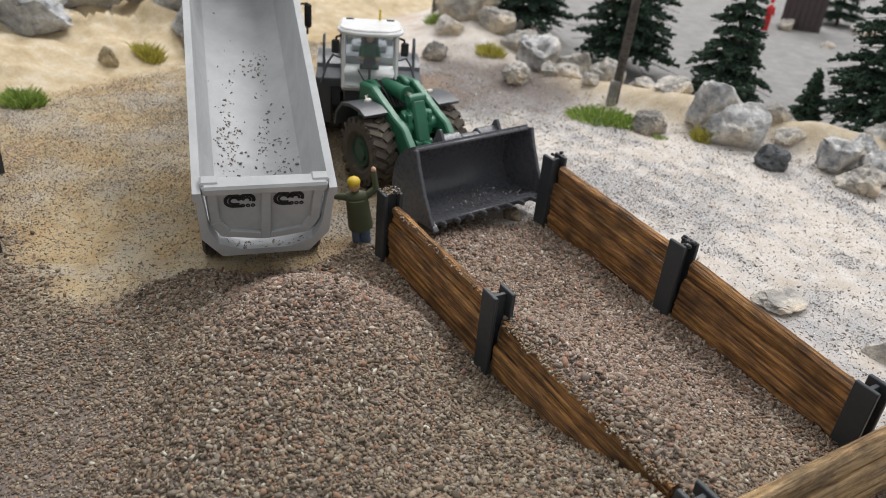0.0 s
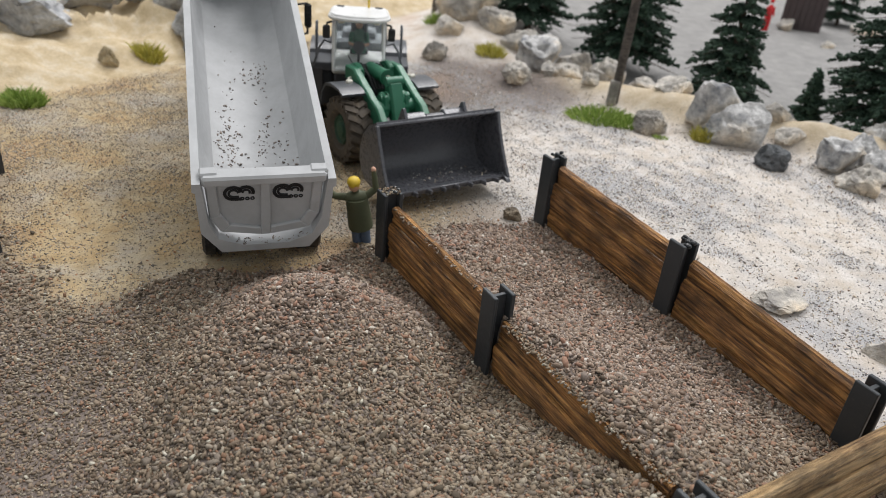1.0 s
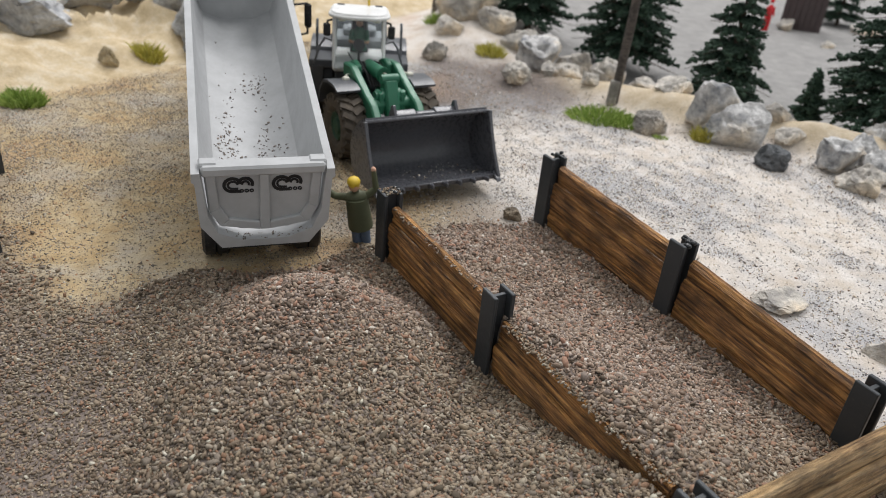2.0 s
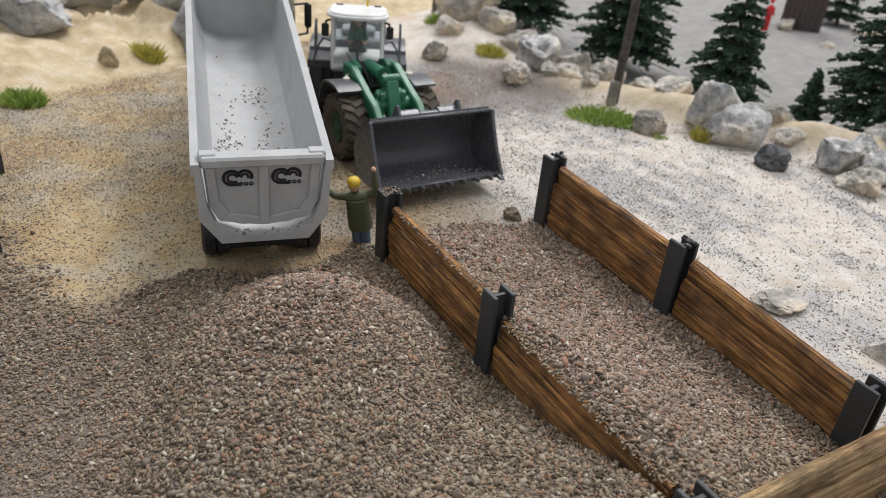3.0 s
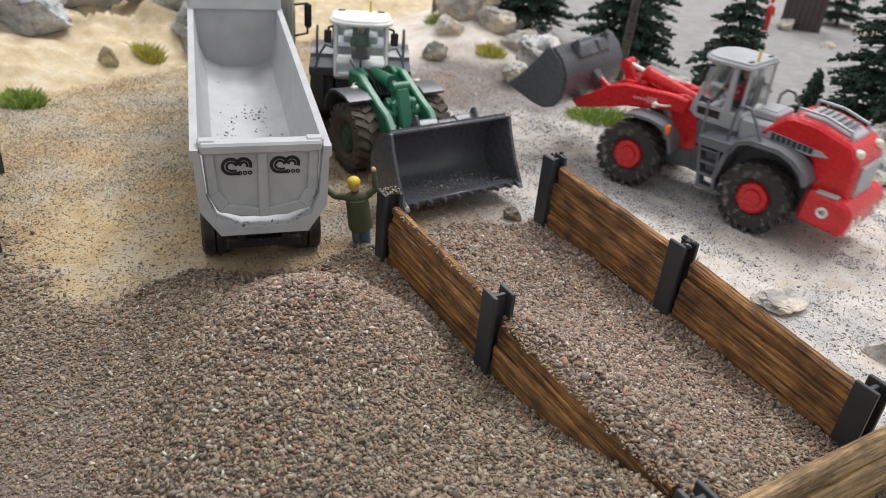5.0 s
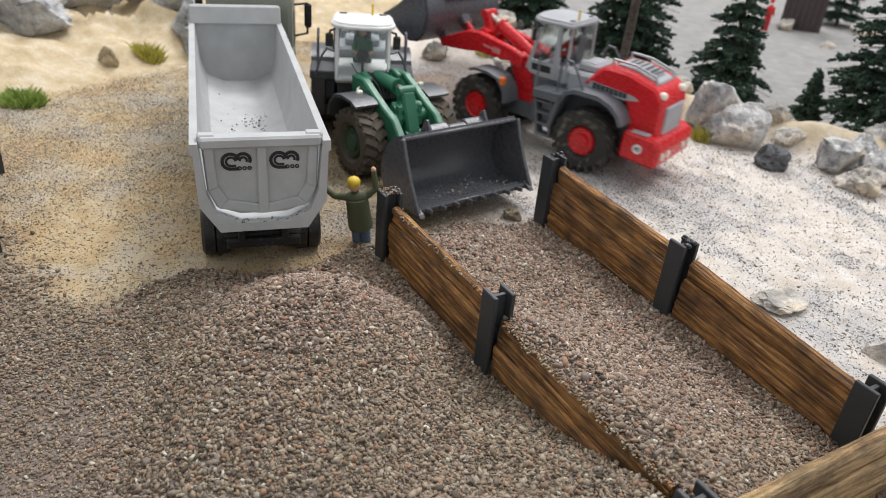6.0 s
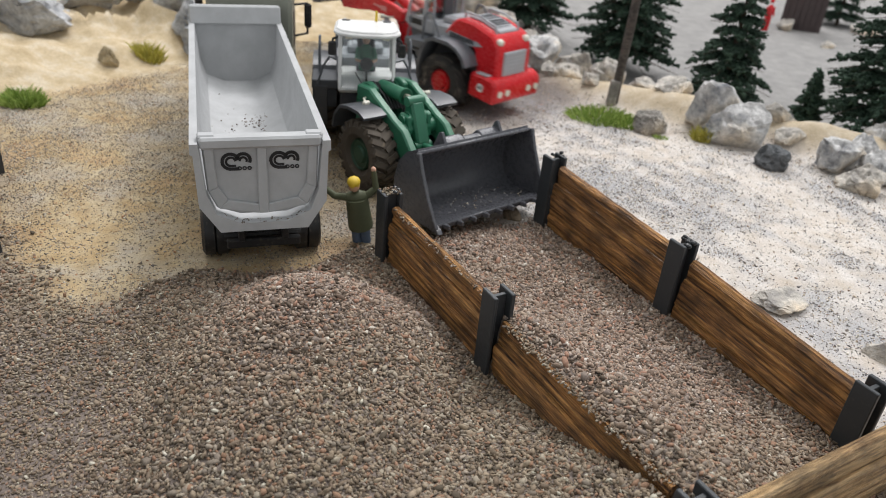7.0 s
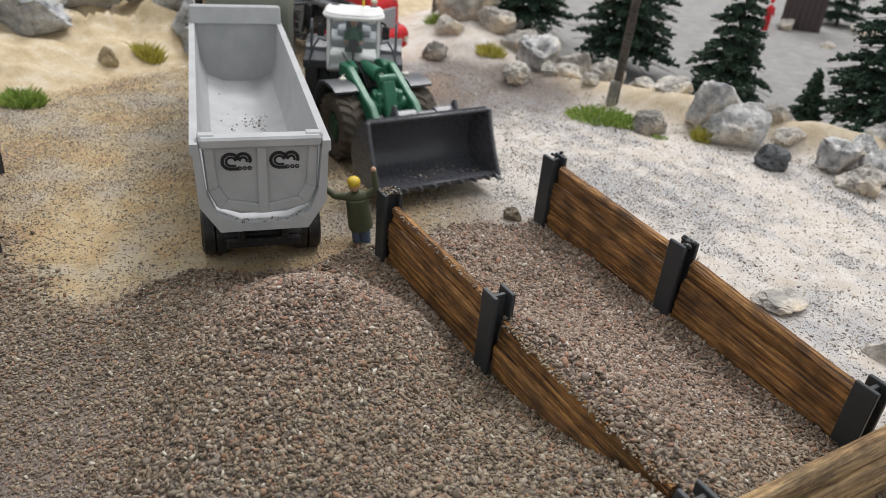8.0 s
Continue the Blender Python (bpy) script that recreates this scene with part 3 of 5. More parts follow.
# another wall at the western edge
post(P(-129.5, 188, 0, 0, 0, 60), 21)
post(P(-106.5, 146, 0, 0, 0, 60), 20)
plank_wall(P(-108.5, 150, 0, 0, 0, 119), 42.0, PLANKS, 2.2, "brown wooden planks at the edge of the sand", seed=6)


# ---- rocks ----
def rock(x, y, s, seed, material, label, dz=0.0, turn=0.0, name="boulder", rounded=0.0):
    rng = np.random.default_rng(seed)
    bm = B()
    bmesh.ops.create_icosphere(bm, subdivisions=4, radius=1)
    cuts = [(Vector(rng.normal(size=3)).normalized(), rng.uniform(0.42 + 0.4 * rounded, 0.82 + 0.1 * rounded)) for _ in range(15)]
    off = Vector(rng.uniform(-50, 50, 3))
    for v in bm.verts:
        p = v.co.copy()
        for n, d in cuts:
            e = p.dot(n) - d
            if e > 0:
                p -= n * e
        p *= 1.16 + 0.16 * noise.noise(p * 2.0 + off) + 0.11 * noise.noise(p * 4.5 + off) + 0.06 * noise.noise(p * 10 + off) + 0.03 * noise.noise(p * 21 - off)
        crack = abs(noise.noise(p * 1.6 - off))
        p *= 1 - 0.20 * max(0, 1 - crack * 10)
        v.co = (p.x * s[0], p.y * s[1], p.z * s[2])
    z = float(height(x, y)) + s[2] * 0.36 + dz
    ob = finish(name, bm, material, smooth=18)
    ob.matrix_basis = P(x, y, z, 0, 0, turn)
    return tagged(ob, label, "rock", "rocks")


GREYW = "pale grey limestone boulder in the sand"
for x, y, s, seed, mt, lab, turn in (
    (98, 281, (9.5, 8, 11.5), 1, M_ROCK, "large cracked grey and white boulder by the road", 20),
    (108, 269, (11, 8.5, 10.5), 2, M_ROCK, "broad grey boulder with sandy stains", -25),
    (114, 250, (4.5, 4.2, 4.1), 64, M_ROCK_DARK, "rounded dark grey boulder on the road edge", 0),
    (75, 276, (5, 4.5, 4.5), 4, M_ROCK_PLAIN, "small rounded grey stone beside a grass tuft", 10),
    (136, 252, (9, 7, 7), 5, M_ROCK, GREYW, 40), (140, 235, (6.5, 6, 6.5), 6, M_ROCK_SAND, "sandy white boulder at the road edge", 0),
    (151, 244, (7, 6, 7), 7, M_ROCK, GREYW, 70), (163, 262, (9, 8, 8), 27, M_ROCK, GREYW, 10),
    (33, 342, (12.5, 9, 12.5), 8, M_ROCK, "broad fissured grey and sandy boulder by the spruce", 75),
    (47, 334, (7, 6, 6), 28, M_ROCK_SAND, "sandy boulder half sunk in the berm", 15),
    (25, 318, (4.6, 4, 4.2), 9, M_ROCK_SAND, "rounded sandy stone on the dusty track", 0),
    (2, 395, (15, 12, 13), 10, M_ROCK_SAND, "large pale boulder in the dune", 50), (16, 380, (10, 8, 8), 29, M_ROCK_SAND, "pale boulder in the dune", 10),
    (-12, 346, (4.2, 3.8, 4.2), 11, M_ROCK_PLAIN, "dark rounded stone at the foot of the dune", 0),
    (66, 322, (9, 7, 8), 12, M_ROCK_SAND, "sandy boulder behind the wooden pole", 30), (80, 312, (8, 6, 5), 30, M_ROCK_SAND, "low sandy boulder on the berm", 0),
    (124, 280, (6, 5, 5), 13, M_ROCK_SAND, "sandy stone on the berm", 0),
    (85, 157, (6, 4.6, 1.9), 14, M_ROCK_SAND, "low pale stone half sunk beside the planks", 20), (103, 137, (5, 4, 3), 15, M_ROCK_SAND, "pale stone beside the planks", 0),
    (19, 191, (3.0, 2.6, 2.6), 16, M_EARTH, "small brown lump of earth in front of the gravel", 0),
    (-174, 304, (15, 11, 8), 17, M_ROCK_PALE, "broad pale grey rock face in the sandy slope", 20), (-200, 294, (14, 10, 8), 18, M_ROCK_PALE, "pale grey rock in the sandy slope", 70),
    (-170, 338, (14, 9, 8), 31, M_ROCK_PALE, "pale grey rock in the sandy slope", 40),
    (-150, 352, (13, 9, 9), 19, M_ROCK_PALE, "jagged pale grey rock on the slope", 40), (-134, 345, (12, 9, 10), 20, M_ROCK_PALE, "jagged pale grey rock on the slope", 10),
    (-121, 331, (10, 8, 9), 21, M_ROCK_PALE, "pale grey rock on the slope behind the truck", 60), (-113, 318, (7, 6, 7), 51, M_ROCK_PALE, "pale grey rock at the foot of the slope", 0),
    (-141, 290, (3.0, 2.4, 4.0), 22, M_OCHRE, "upright sandy stone in the slope", 0),
    (55, 310, (5, 4, 3.5), 52, M_ROCK_SAND, "small sandy stone on the berm", 0), (88, 300, (6, 5, 4), 53, M_ROCK_SAND, "low sandy stone on the berm", 30),
    (40, 322, (5, 4, 4), 54, M_ROCK_SAND, "small sandy stone by the dusty track", 60), (127, 268, (5, 4, 3.5), 55, M_ROCK_SAND, "small sandy stone on the berm", 10),
    (145, 255, (6, 5, 6), 56, M_ROCK, GREYW, 100), (52, 347, (9, 7, 8), 57, M_ROCK_SAND, "sandy boulder behind the berm", 80),
    (-8, 372, (7, 6, 6), 58, M_ROCK_SAND, "pale stone on the dune", 30), (30, 366, (9, 7, 7), 59, M_ROCK_SAND, "pale stone on the dune", 0)):
    rock(x, y, [v * 1.22 for v in s], seed, mt, lab, 0, turn, rounded=1.0 if "rounded" in lab else 0.0)


# ---- plants ----
def tuft(x, y, r, h, seed, material, label, blades=420):
    rng = np.random.default_rng(seed)
    bm = B()
    for _ in range(blades):
        a, d = rng.uniform(0, 2 * math.pi), r * math.sqrt(rng.random())
        px, py = d * math.cos(a) * 1.3, d * math.sin(a)
        hh = h * rng.uniform(0.5, 1.1) * (1 - 0.55 * (d / r) ** 2)
        lx, ly = rng.normal(0, 0.35, 2) * hh + np.array([px, py]) * 0.25
        t = rng.uniform(0, math.pi)
        wx, wy = 0.22 * math.cos(t), 0.22 * math.sin(t)
        z0 = float(height(x + px, y + py) - height(x, y))
        v = [bm.verts.new(p) for p in ((px - wx, py - wy, z0 - 0.4), (px + wx, py + wy, z0 - 0.4), (px + lx * 0.5 + wx * 0.7, py + ly * 0.5 + wy * 0.7, z0 + hh * 0.6), (px + lx, py + ly, z0 + hh))]
        bm.faces.new((v[0], v[1], v[2]))
        bm.faces.new((v[0], v[2], v[3]))
    ob = finish("grass_tuft", bm, material, smooth=0)
    ob.matrix_basis = P(x, y, float(height(x, y)))
    return tagged(ob, label, "grass tuft", "grass tufts")


for x, y, r, h, seed, mt, lab, n in (
    (57, 285, 9, 4.5, 1, M_TURF, "fresh green grass tuft at the foot of the pole", 900), (67, 281, 6, 4, 2, M_TURF, "fresh green grass tuft", 500),
    (95, 270, 3.4, 6, 3, M_TURF_Y, "yellow-green grass tuft between boulders", 450), (14, 352, 5, 6, 4, M_TURF_Y, "yellow-green grass tuft in the dune", 400),
    (-151, 244, 5.5, 6.5, 5, M_TURF, "green grass tuft on the sand", 900), (-130, 304, 4.4, 7, 6, M_TURF_Y, "olive grass tuft at the foot of the slope", 500),
    (-141, 368, 8, 8, 7, M_TURF, "green grass tuft behind rocks", 400), (-12, 395, 6, 6, 8, M_TURF, "green grass tuft on the dune", 300), (78, 268, 2, 2, 9, M_TURF, "tiny green grass tuft on the road edge", 60)):
    tuft(x, y, r, h, seed, mt, lab, n)


def spruce(x, y, tall, wide, seed):
    rng = np.random.default_rng(seed)
    root = thing("spruce_tree", P(x, y, float(height(x, y)) - 1), "dark green flocked model spruce tree", "tree", "spruce trees")
    bm = B()
    rod(bm, (0, 0, 0), (0, 0, tall * 0.97), tall * 0.022, 0.25, 8)
    crown = []
    z, k = tall * 0.12, 0
    while z < tall * 0.97:
        f = 1 - (z - tall * 0.12) / (tall * 0.88)
        n = max(4, int(6 + 5 * f))
        for j in range(n):
            a = 2 * math.pi * (j + rng.uniform(-0.3, 0.3)) / n + k * 0.9
            ln = (0.8 + wide * f ** 0.92) * rng.uniform(0.72, 1.15)
            drop = ln * rng.uniform(0.16, 0.34)
            zz = z + rng.uniform(-0.7, 0.7)
            tip = np.array((ln * math.cos(a), ln * math.sin(a), zz - drop))
            side = np.array((-math.sin(a), math.cos(a), 0))
            if ln > 4:
                rod(bm, (0, 0, zz), tip, 0.25, 0.1, 4)
            out = np.array((math.cos(a), math.sin(a), 0))
            runs = [(np.array([0, 0, zz]), tip, 0.16 * ln)]
            for tw in (0.35, 0.55, 0.75):
                if ln > 5:
                    for sd in (-1, 1):
                        p0 = tip * tw + np.array([0, 0, zz]) * (1 - tw) + np.array([0, 0, 0.12 * ln])
                        p1 = p0 + (out * 0.75 + side * sd * 0.65) * ln * 0.42 * (1.15 - tw) - np.array([0, 0, 0.10 * ln])
                        runs.append((p0, p1, 0.05 * ln))
            for p0, p1, arch in runs:
                m = max(3, int(np.linalg.norm(p1 - p0) / 0.62))
                for i in range(m):
                    u = (i + 0.7) / m
                    q = p1 * u + p0 * (1 - u)
                    q[2] += arch * math.sin(math.pi * u) + 0.14 * ln * u ** 3
                    for _ in range(2):
                        crown.append((*(q + rng.normal(0, 0.38, 3)), rng.uniform(0.95, 1.55) * (1.1 - 0.3 * u)))
        z += (2.7 + 4.4 * f) * min(1, tall / 55)
        k += 1
    part("trunk", bm, M_BARK, root)
    c = np.array(crown)
    ob = strew("crown", c[:, 0], c[:, 1], c[:, 2], c[:, 3] * 1.65, M_NEEDLE, "", "", rng, 0.55, root, True)
    ob.data.polygons.foreach_set("use_smooth", np.ones(len(ob.data.polygons), bool))
    ob["label"] = "dark green flocked branches"
    return root


for x, y, tall, wide, seed in ((34, 402, 80, 22, 1), (80, 368, 92, 27, 2), (118, 328, 70, 20, 3), (170, 292, 118, 27, 4), (147, 306, 27, 7, 5), (262, 545, 60, 16, 6)):
    spruce(x, y, tall, wide, seed)

# wooden pole with its concrete foot
pole = thing("wooden_pole", P(64.3, 298, float(height(64.3, 298)), 0, 1.6, 0), "dark weathered wooden pole clamped to a grey stub", "pole")
bm = B()
rod(bm, (0, 0, -3), (0, 0, 95), 1.9, 1.6, 12)
part("shaft", bm, M_POLE, pole).rotation_euler = (0, 0, 0)
bm = B()
box(bm, (-1.2, -1.0, 3.5), (3.6, 3.0, 11), 0.3)
part("foot", bm, M_ROCK_PLAIN, pole, "grey concrete stub")
pole2 = thing("wooden_pole", P(-17, 424, float(height(-17, 424)), 0, 2, 0), "thin dark wooden pole in the dune", "pole")
bm = B()
rod(bm, (0, 0, -3), (0, 0, 80), 1.6, 1.3, 10)
part("shaft", bm, M_POLE, pole2)

# far side of the yard: a dark shed post and a red figure
shed = thing("shed", P(226, 520, float(height(226, 520)), 0, 0, -22), "dark brown boarded shed across the yard", "shed")
M_SHED = plastic("dark_brown_boards", (0.075, 0.055, 0.055), 0.7, 0.2)
bm = B()
box(bm, (0, 0, 30), (25, 14, 66), 0.6)
part("wall", bm, M_SHED, shed)
for k in range(7):
    bm = B()
    box(bm, (-11 + k * 3.7, -7.2, 30), (3.3, 0.6, 64), 0.1)
    part("board", bm, M_SHED, shed)


def red_doll(x, y, turn):
    bm = B()
    for sx in (-1.1, 1.1):
        rod(bm, (sx, 0, 0), (sx, 0, 9), 1.1, 1.2, 8)
    ball(bm, (0, 0, 12.5), (2.6, 1.7, 4.2))
    ball(bm, (0, 0, 18.8), (1.4, 1.5, 1.7))
    for sx in (-1, 1):
        rod(bm, (sx * 2.5, 0, 15), (sx * 3.1, -0.8, 9), 0.8, 0.6, 8)
    ob = finish("model_figure", bm, M_RED)
    ob.matrix_basis = P(x, y, float(height(x, y)), 0, 0, turn)
    return tagged(ob, "small painted figure in plain red", "figurine")


red_doll(197, 503, 20)
for x, y, s, seed in ((214, 512, (7, 6, 5), 41), (270, 520, (9, 7, 6), 42), (288, 500, (7, 6, 5), 43), (225, 470, (6, 5, 3), 44), (255, 440, (8, 6, 6), 45)):
    rock(x, y, s, seed, M_ROCK_SAND, "sandy stone on the far side of the yard")

# the signalling figure: one plain mesh
def worker():
    bm = B()
    for sx in (-1.15, 1.15):
        rod(bm, (sx, 0, -1), (sx * 0.9, 0, 8), 1.25, 1.35, 10)
    ball(bm, (0, 0, 8.2), (2.4, 1.7, 2.0))
    rod(bm, (0.2, 0, 6.0), (0, 0, 14.6), 3.2, 2.8, 14)
    ball(bm, (0, 0, 14.8), (3.3, 2.0, 1.7))
    rod(bm, (0, 0, 15), (-0.2, -0.1, 17.6), 0.9, 0.9, 8)
    ball(bm, (-0.3, -0.1, 18.2), (1.45, 1.6, 1.8))
    for a, b, c in (((2.6, 0, 15.0), (5.0, 0.2, 16.6), (4.9, 0.4, 21.8)), ((-2.6, 0, 15.0), (-5.4, 0.6, 15.2), (-8.0, 1.4, 17.6))):
        rod(bm, a, b, 1.0, 0.9, 8)
        ball(bm, b, (0.9, 0.9, 0.9), 1)
        rod(bm, b, c, 0.9, 0.65, 8)
        ball(bm, c, (0.75, 0.75, 1.0), 1)
    ball(bm, (-0.3, -0.1, 19.2), (1.75, 1.9, 1.4))
    ob = finish("model_worker", bm, M_COAT, smooth=60)
    me = ob.data
    me.materials.append(M_YELLOW)
    me.materials.append(M_JEANS)
    me.materials.append(M_HANDPAINT)
    for p in me.polygons:
        z, x = p.center.z / MM, p.center.x / MM
        if abs(x) < 2.3 and z > 18.5:
            p.material_index = 1
        elif z < 5.9:
            p.material_index = 2
        elif (abs(x) < 1.9 and z > 16.6) or (x > 3 and z > 20.6) or x < -7.3:
            p.material_index = 3
    ob.matrix_basis = P(-21.2, 168.8, float(height(-21.2, 168.8)) - 1.5, 4, -7, 8)
    return tagged(ob, "painted toy worker with yellow helmet, olive coat and raised arms", "figurine")


M_COAT = plastic("olive_coat", (0.085, 0.095, 0.05), 0.7, 0.1)
M_JEANS = plastic("blue_cloth", (0.10, 0.14, 0.21), 0.8, 0.25)
M_HANDPAINT = plastic("flesh_paint", (0.62, 0.36, 0.25), 0.6, 0.03)
worker()


# ---- vehicles ----
def wheel(parent, r, wide, rim_mat, x, y, z, side, tyre_mat):
    """side is +1 for a wheel on the left of its vehicle. The part turns round its own y axis."""
    bm = B()
    h = wide / 2
    rr = r * 0.47
    lathe(bm, [(rr, -h * 0.7), (rr, h * 0.55), (rr * 0.92, h * 0.78), (rr * 0.84, h * 0.64), (rr * 0.56, h * 0.62), (rr * 0.50, h * 0.80), (rr * 0.20, h * 0.82)], 24)
    if side < 0:
        bmesh.ops.scale(bm, vec=(1, -1, 1), verts=bm.verts)
    hub = part("wheel", bm, rim_mat, parent)
    hub.location = (x * MM, y * MM, z * MM)
    bm = B()
    lathe(bm, [(rr * 0.98, -h * 0.55), (r * 0.62, -h * 0.95), (r * 0.82, -h), (r * 0.93, -h * 0.82), (r * 0.95, -h * 0.4), (r * 0.95, h * 0.4), (r * 0.93, h * 0.82), (r * 0.82, h), (r * 0.62, h * 0.95), (rr * 0.98, h * 0.55)], 40)
    n = 20
    for i in range(n):
        for sgn in (-1, 1):
            a = 2 * math.pi * (i + (0.25 if sgn > 0 else 0.75)) / n
            m = Matrix.Rotation(-a, 4, "Y") @ Matrix.Translation((r * 0.965, sgn * h * 0.48, 0)) @ Matrix.Rotation(sgn * 0.5, 4, "X")
            box(bm, (0, 0, 0), (r * 0.10, h * 1.0, r * 0.155), 0.0, m)
            m2 = Matrix.Rotation(-a, 4, "Y") @ Matrix.Translation((r * 0.90, sgn * h * 0.93, 0))
            box(bm, (0, 0, 0), (r * 0.15, h * 0.14, r * 0.13), 0.0, m2)
    part("tyre", bm, tyre_mat, hub, "dusty black tyre with chunky tread", 25)
    return hub


def truck_wheel(parent, x, y, z, r=6.1, wide=6.4):
    bm = B()
    h = wide / 2
    lathe(bm, [(r * 0.3, -h), (r * 0.85, -h), (r, -h * 0.8), (r, -h * 0.08), (r * 0.9, 0), (r, h * 0.08), (r, h * 0.8), (r * 0.85, h), (r * 0.5, h), (r * 0.45, h * 0.6), (r * 0.2, h * 0.6)], 32)
    ob = part("wheel", bm, M_BLACK, parent)
    ob.location = (x * MM, y * MM, z * MM)
    return ob


def ring_points(r, a0, a1, n, x=0, z=0):
    return [(x + r * math.cos(radians(a0 + (a1 - a0) * i / n)), z + r * math.sin(radians(a0 + (a1 - a0) * i / n))) for i in range(n + 1)]


def band(path, halves):
    """Outline in (x, z) round a bent bar: the centre line and its half widths."""
    up, low = [], []
    for i, (p, h) in enumerate(zip(path, halves)):
        a, b = path[max(0, i - 1)], path[min(len(path) - 1, i + 1)]
        d = Vector((b[0] - a[0], b[1] - a[1])).normalized()
        up.append((p[0] - d.y * h, p[1] + d.x * h))
        low.append((p[0] + d.y * h, p[1] - d.x * h))
    return up + low[::-1]


def slab(bm, plan, z0, z1, bev=0.0, m=None):
    """The outline plan in (x, y), drawn up from z0 to z1."""
    turn = Matrix(((1, 0, 0, 0), (0, 0, 1, 0), (0, 1, 0, 0), (0, 0, 0, 1)))
    return prism(bm, plan, z0, z1, bev, turn if m is None else m @ turn)


def loader(name, label, paint, rim, deck_mat, roof_mat, cab_mat, hood_mat, pin, pivot, elbow, crank_lean, curl, light_mat, dark, cab_at, tyre_mat, flash):
    """An articulated wheel loader; x forward, the steering joint over the origin.
    pin: where the bucket hangs; pivot and elbow of the lift arms; curl: the bucket's tilt back."""
    root = thing(name, Matrix(), label, "wheel loader", "wheel loaders")
    front = []

    def fpart(*a, **k):
        ob = part(*a, **k)
        front.append(ob)
        return ob

    # front unit
    bm = B()
    prism(bm, [(3, 8), (30, 7.5), (31, 12), (20, 15), (4, 15)], -6, 6, 0.5)
    rod(bm, (21.5, -11, 10), (21.5, 11, 10), 2.4, seg=14)
    fpart("front_frame", bm, dark, root)
    vx, vz = pivot
    for sy in (-1, 1):
        y0 = 4.4 if sy > 0 else -6.4
        bm = B()
        prism(bm, [(3.2, 14), (11.2, 13.6), (12.2, 20), (vx + 4.6, vz - 2.5), (vx + 4.0, vz + 2.2), (vx + 0.5, vz + 3.2), (vx - 3.0, vz + 2.0), (4.6, 22)], y0, y0 + 2.0, 0.4)
        rod(bm, (vx, y0 - 0.4, vz), (vx, y0 + 2.4, vz), 1.9, seg=16)
        fpart("tower", bm, paint, root)
        bm = B()
        shell(bm, [(8.4, 14.6), (9.4, 18.6), (12.3, 21.8), (16.5, 22.8), (22.2, 22.8), (25.0, 21.8)][::-1], sy * 9.2 if sy > 0 else -17.0, 17.0 if sy > 0 else -9.2, -0.9)
        fpart("front_fender", bm, dark, root)
        bm = B()
        box(bm, (10.4, sy * 15.8, 21.4), (1.3, 2.4, 3.3), 0.35)
        if light_mat == M_ORANGE:
            fpart("indicator", bm, light_mat, root, "orange indicator lens")
        else:
            bm.free()
        bm = B()
        tube(bm, [(vx + 2.5, sy * 6.6, vz - 0.5), (vx + 4.0, sy * 9.8, vz - 0.6), (vx + 7.0, sy * 11.0, vz - 0.8)], 0.4)
        box(bm, (vx + 7.4, sy * 11.2, vz - 0.8), (1.3, 2.3, 1.8), 0.4)
        fpart("headlight", bm, M_LAMP, root)
    px, pz = pin
    kx, kz = elbow
    for sy in (-1, 1):
        y0 = 6.6 if sy > 0 else -8.4
        bm = B()
        prism(bm, band([(vx - 1.6, vz), (vx + 4, vz + 0.2), (kx - 2.5, kz + 0.6), (kx + 2.5, kz - 1.2), (px - 3, pz + 1.6), (px + 1.6, pz - 0.2)], [2.2, 2.6, 3.5, 3.6, 2.2, 1.6]), y0 - 0.4, y0 + 2.2, 0.45)
        rod(bm, (vx, y0 - 0.3, vz), (vx, y0 + 2.1, vz), 1.5, seg=14)
        rod(bm, (px, y0 - 0.3, pz), (px, y0 + 2.1, pz), 1.5, seg=14)
        fpart("lift_arm", bm, paint, root)
        bm = B()
        rod(bm, (12, sy * 5.2, 13), (kx * 0.5 + 5, sy * 5.6, kz * 0.5 + 9), 1.3, seg=12)
        rod(bm, (kx * 0.5 + 5, sy * 5.6, kz * 0.5 + 9), (kx - 1, sy * 5.8, kz), 0.75, seg=10)
        fpart("lift_cylinder", bm, M_PALE, root)
    hx, hz = kx - 1.5, kz + 2.6
    bm = B()
    rod(bm, (kx - 1, -7, kz), (kx - 1, 7, kz), 2.3, seg=18)
    prism(bm, [(kx - 4.5, kz - 2), (kx + 1.5, kz - 2.6), (hx + 2.2, hz + 1.6), (hx - 1.8, hz + 1.8)], -4.4, -2.8, 0.3)
    prism(bm, [(kx - 4.5, kz - 2), (kx + 1.5, kz - 2.6), (hx + 2.2, hz + 1.6), (hx - 1.8, hz + 1.8)], 2.8, 4.4, 0.3)
    rod(bm, (hx, -5.0, hz), (hx, 5.0, hz), 1.6, seg=16)
    fpart("cross_tube", bm, paint, root)
    top = (hx + crank_lean[0], hz + crank_lean[1])
    low = (hx + 4.2, hz - 7.0)
    bm = B()
    prism(bm, band([top, (hx, hz), low], [1.5, 3.0, 1.5]), -2.3, 2.3, 0.6)
    rod(bm, (top[0], -2.9, top[1]), (top[0], 2.9, top[1]), 1.5, seg=14)
    rod(bm, (hx, -3.0, hz), (hx, 3.0, hz), 2.3, seg=16)
    rod(bm, (low[0], -2.9, low[1]), (low[0], 2.9, low[1]), 1.4, seg=14)
    fpart("bell_crank", bm, paint, root)
    t0 = Vector((vx - 1.0, 0, vz + 0.5))
    t1 = Vector((top[0], 0, top[1]))
    tm = t0.lerp(t1, 0.74)
    bm = B()
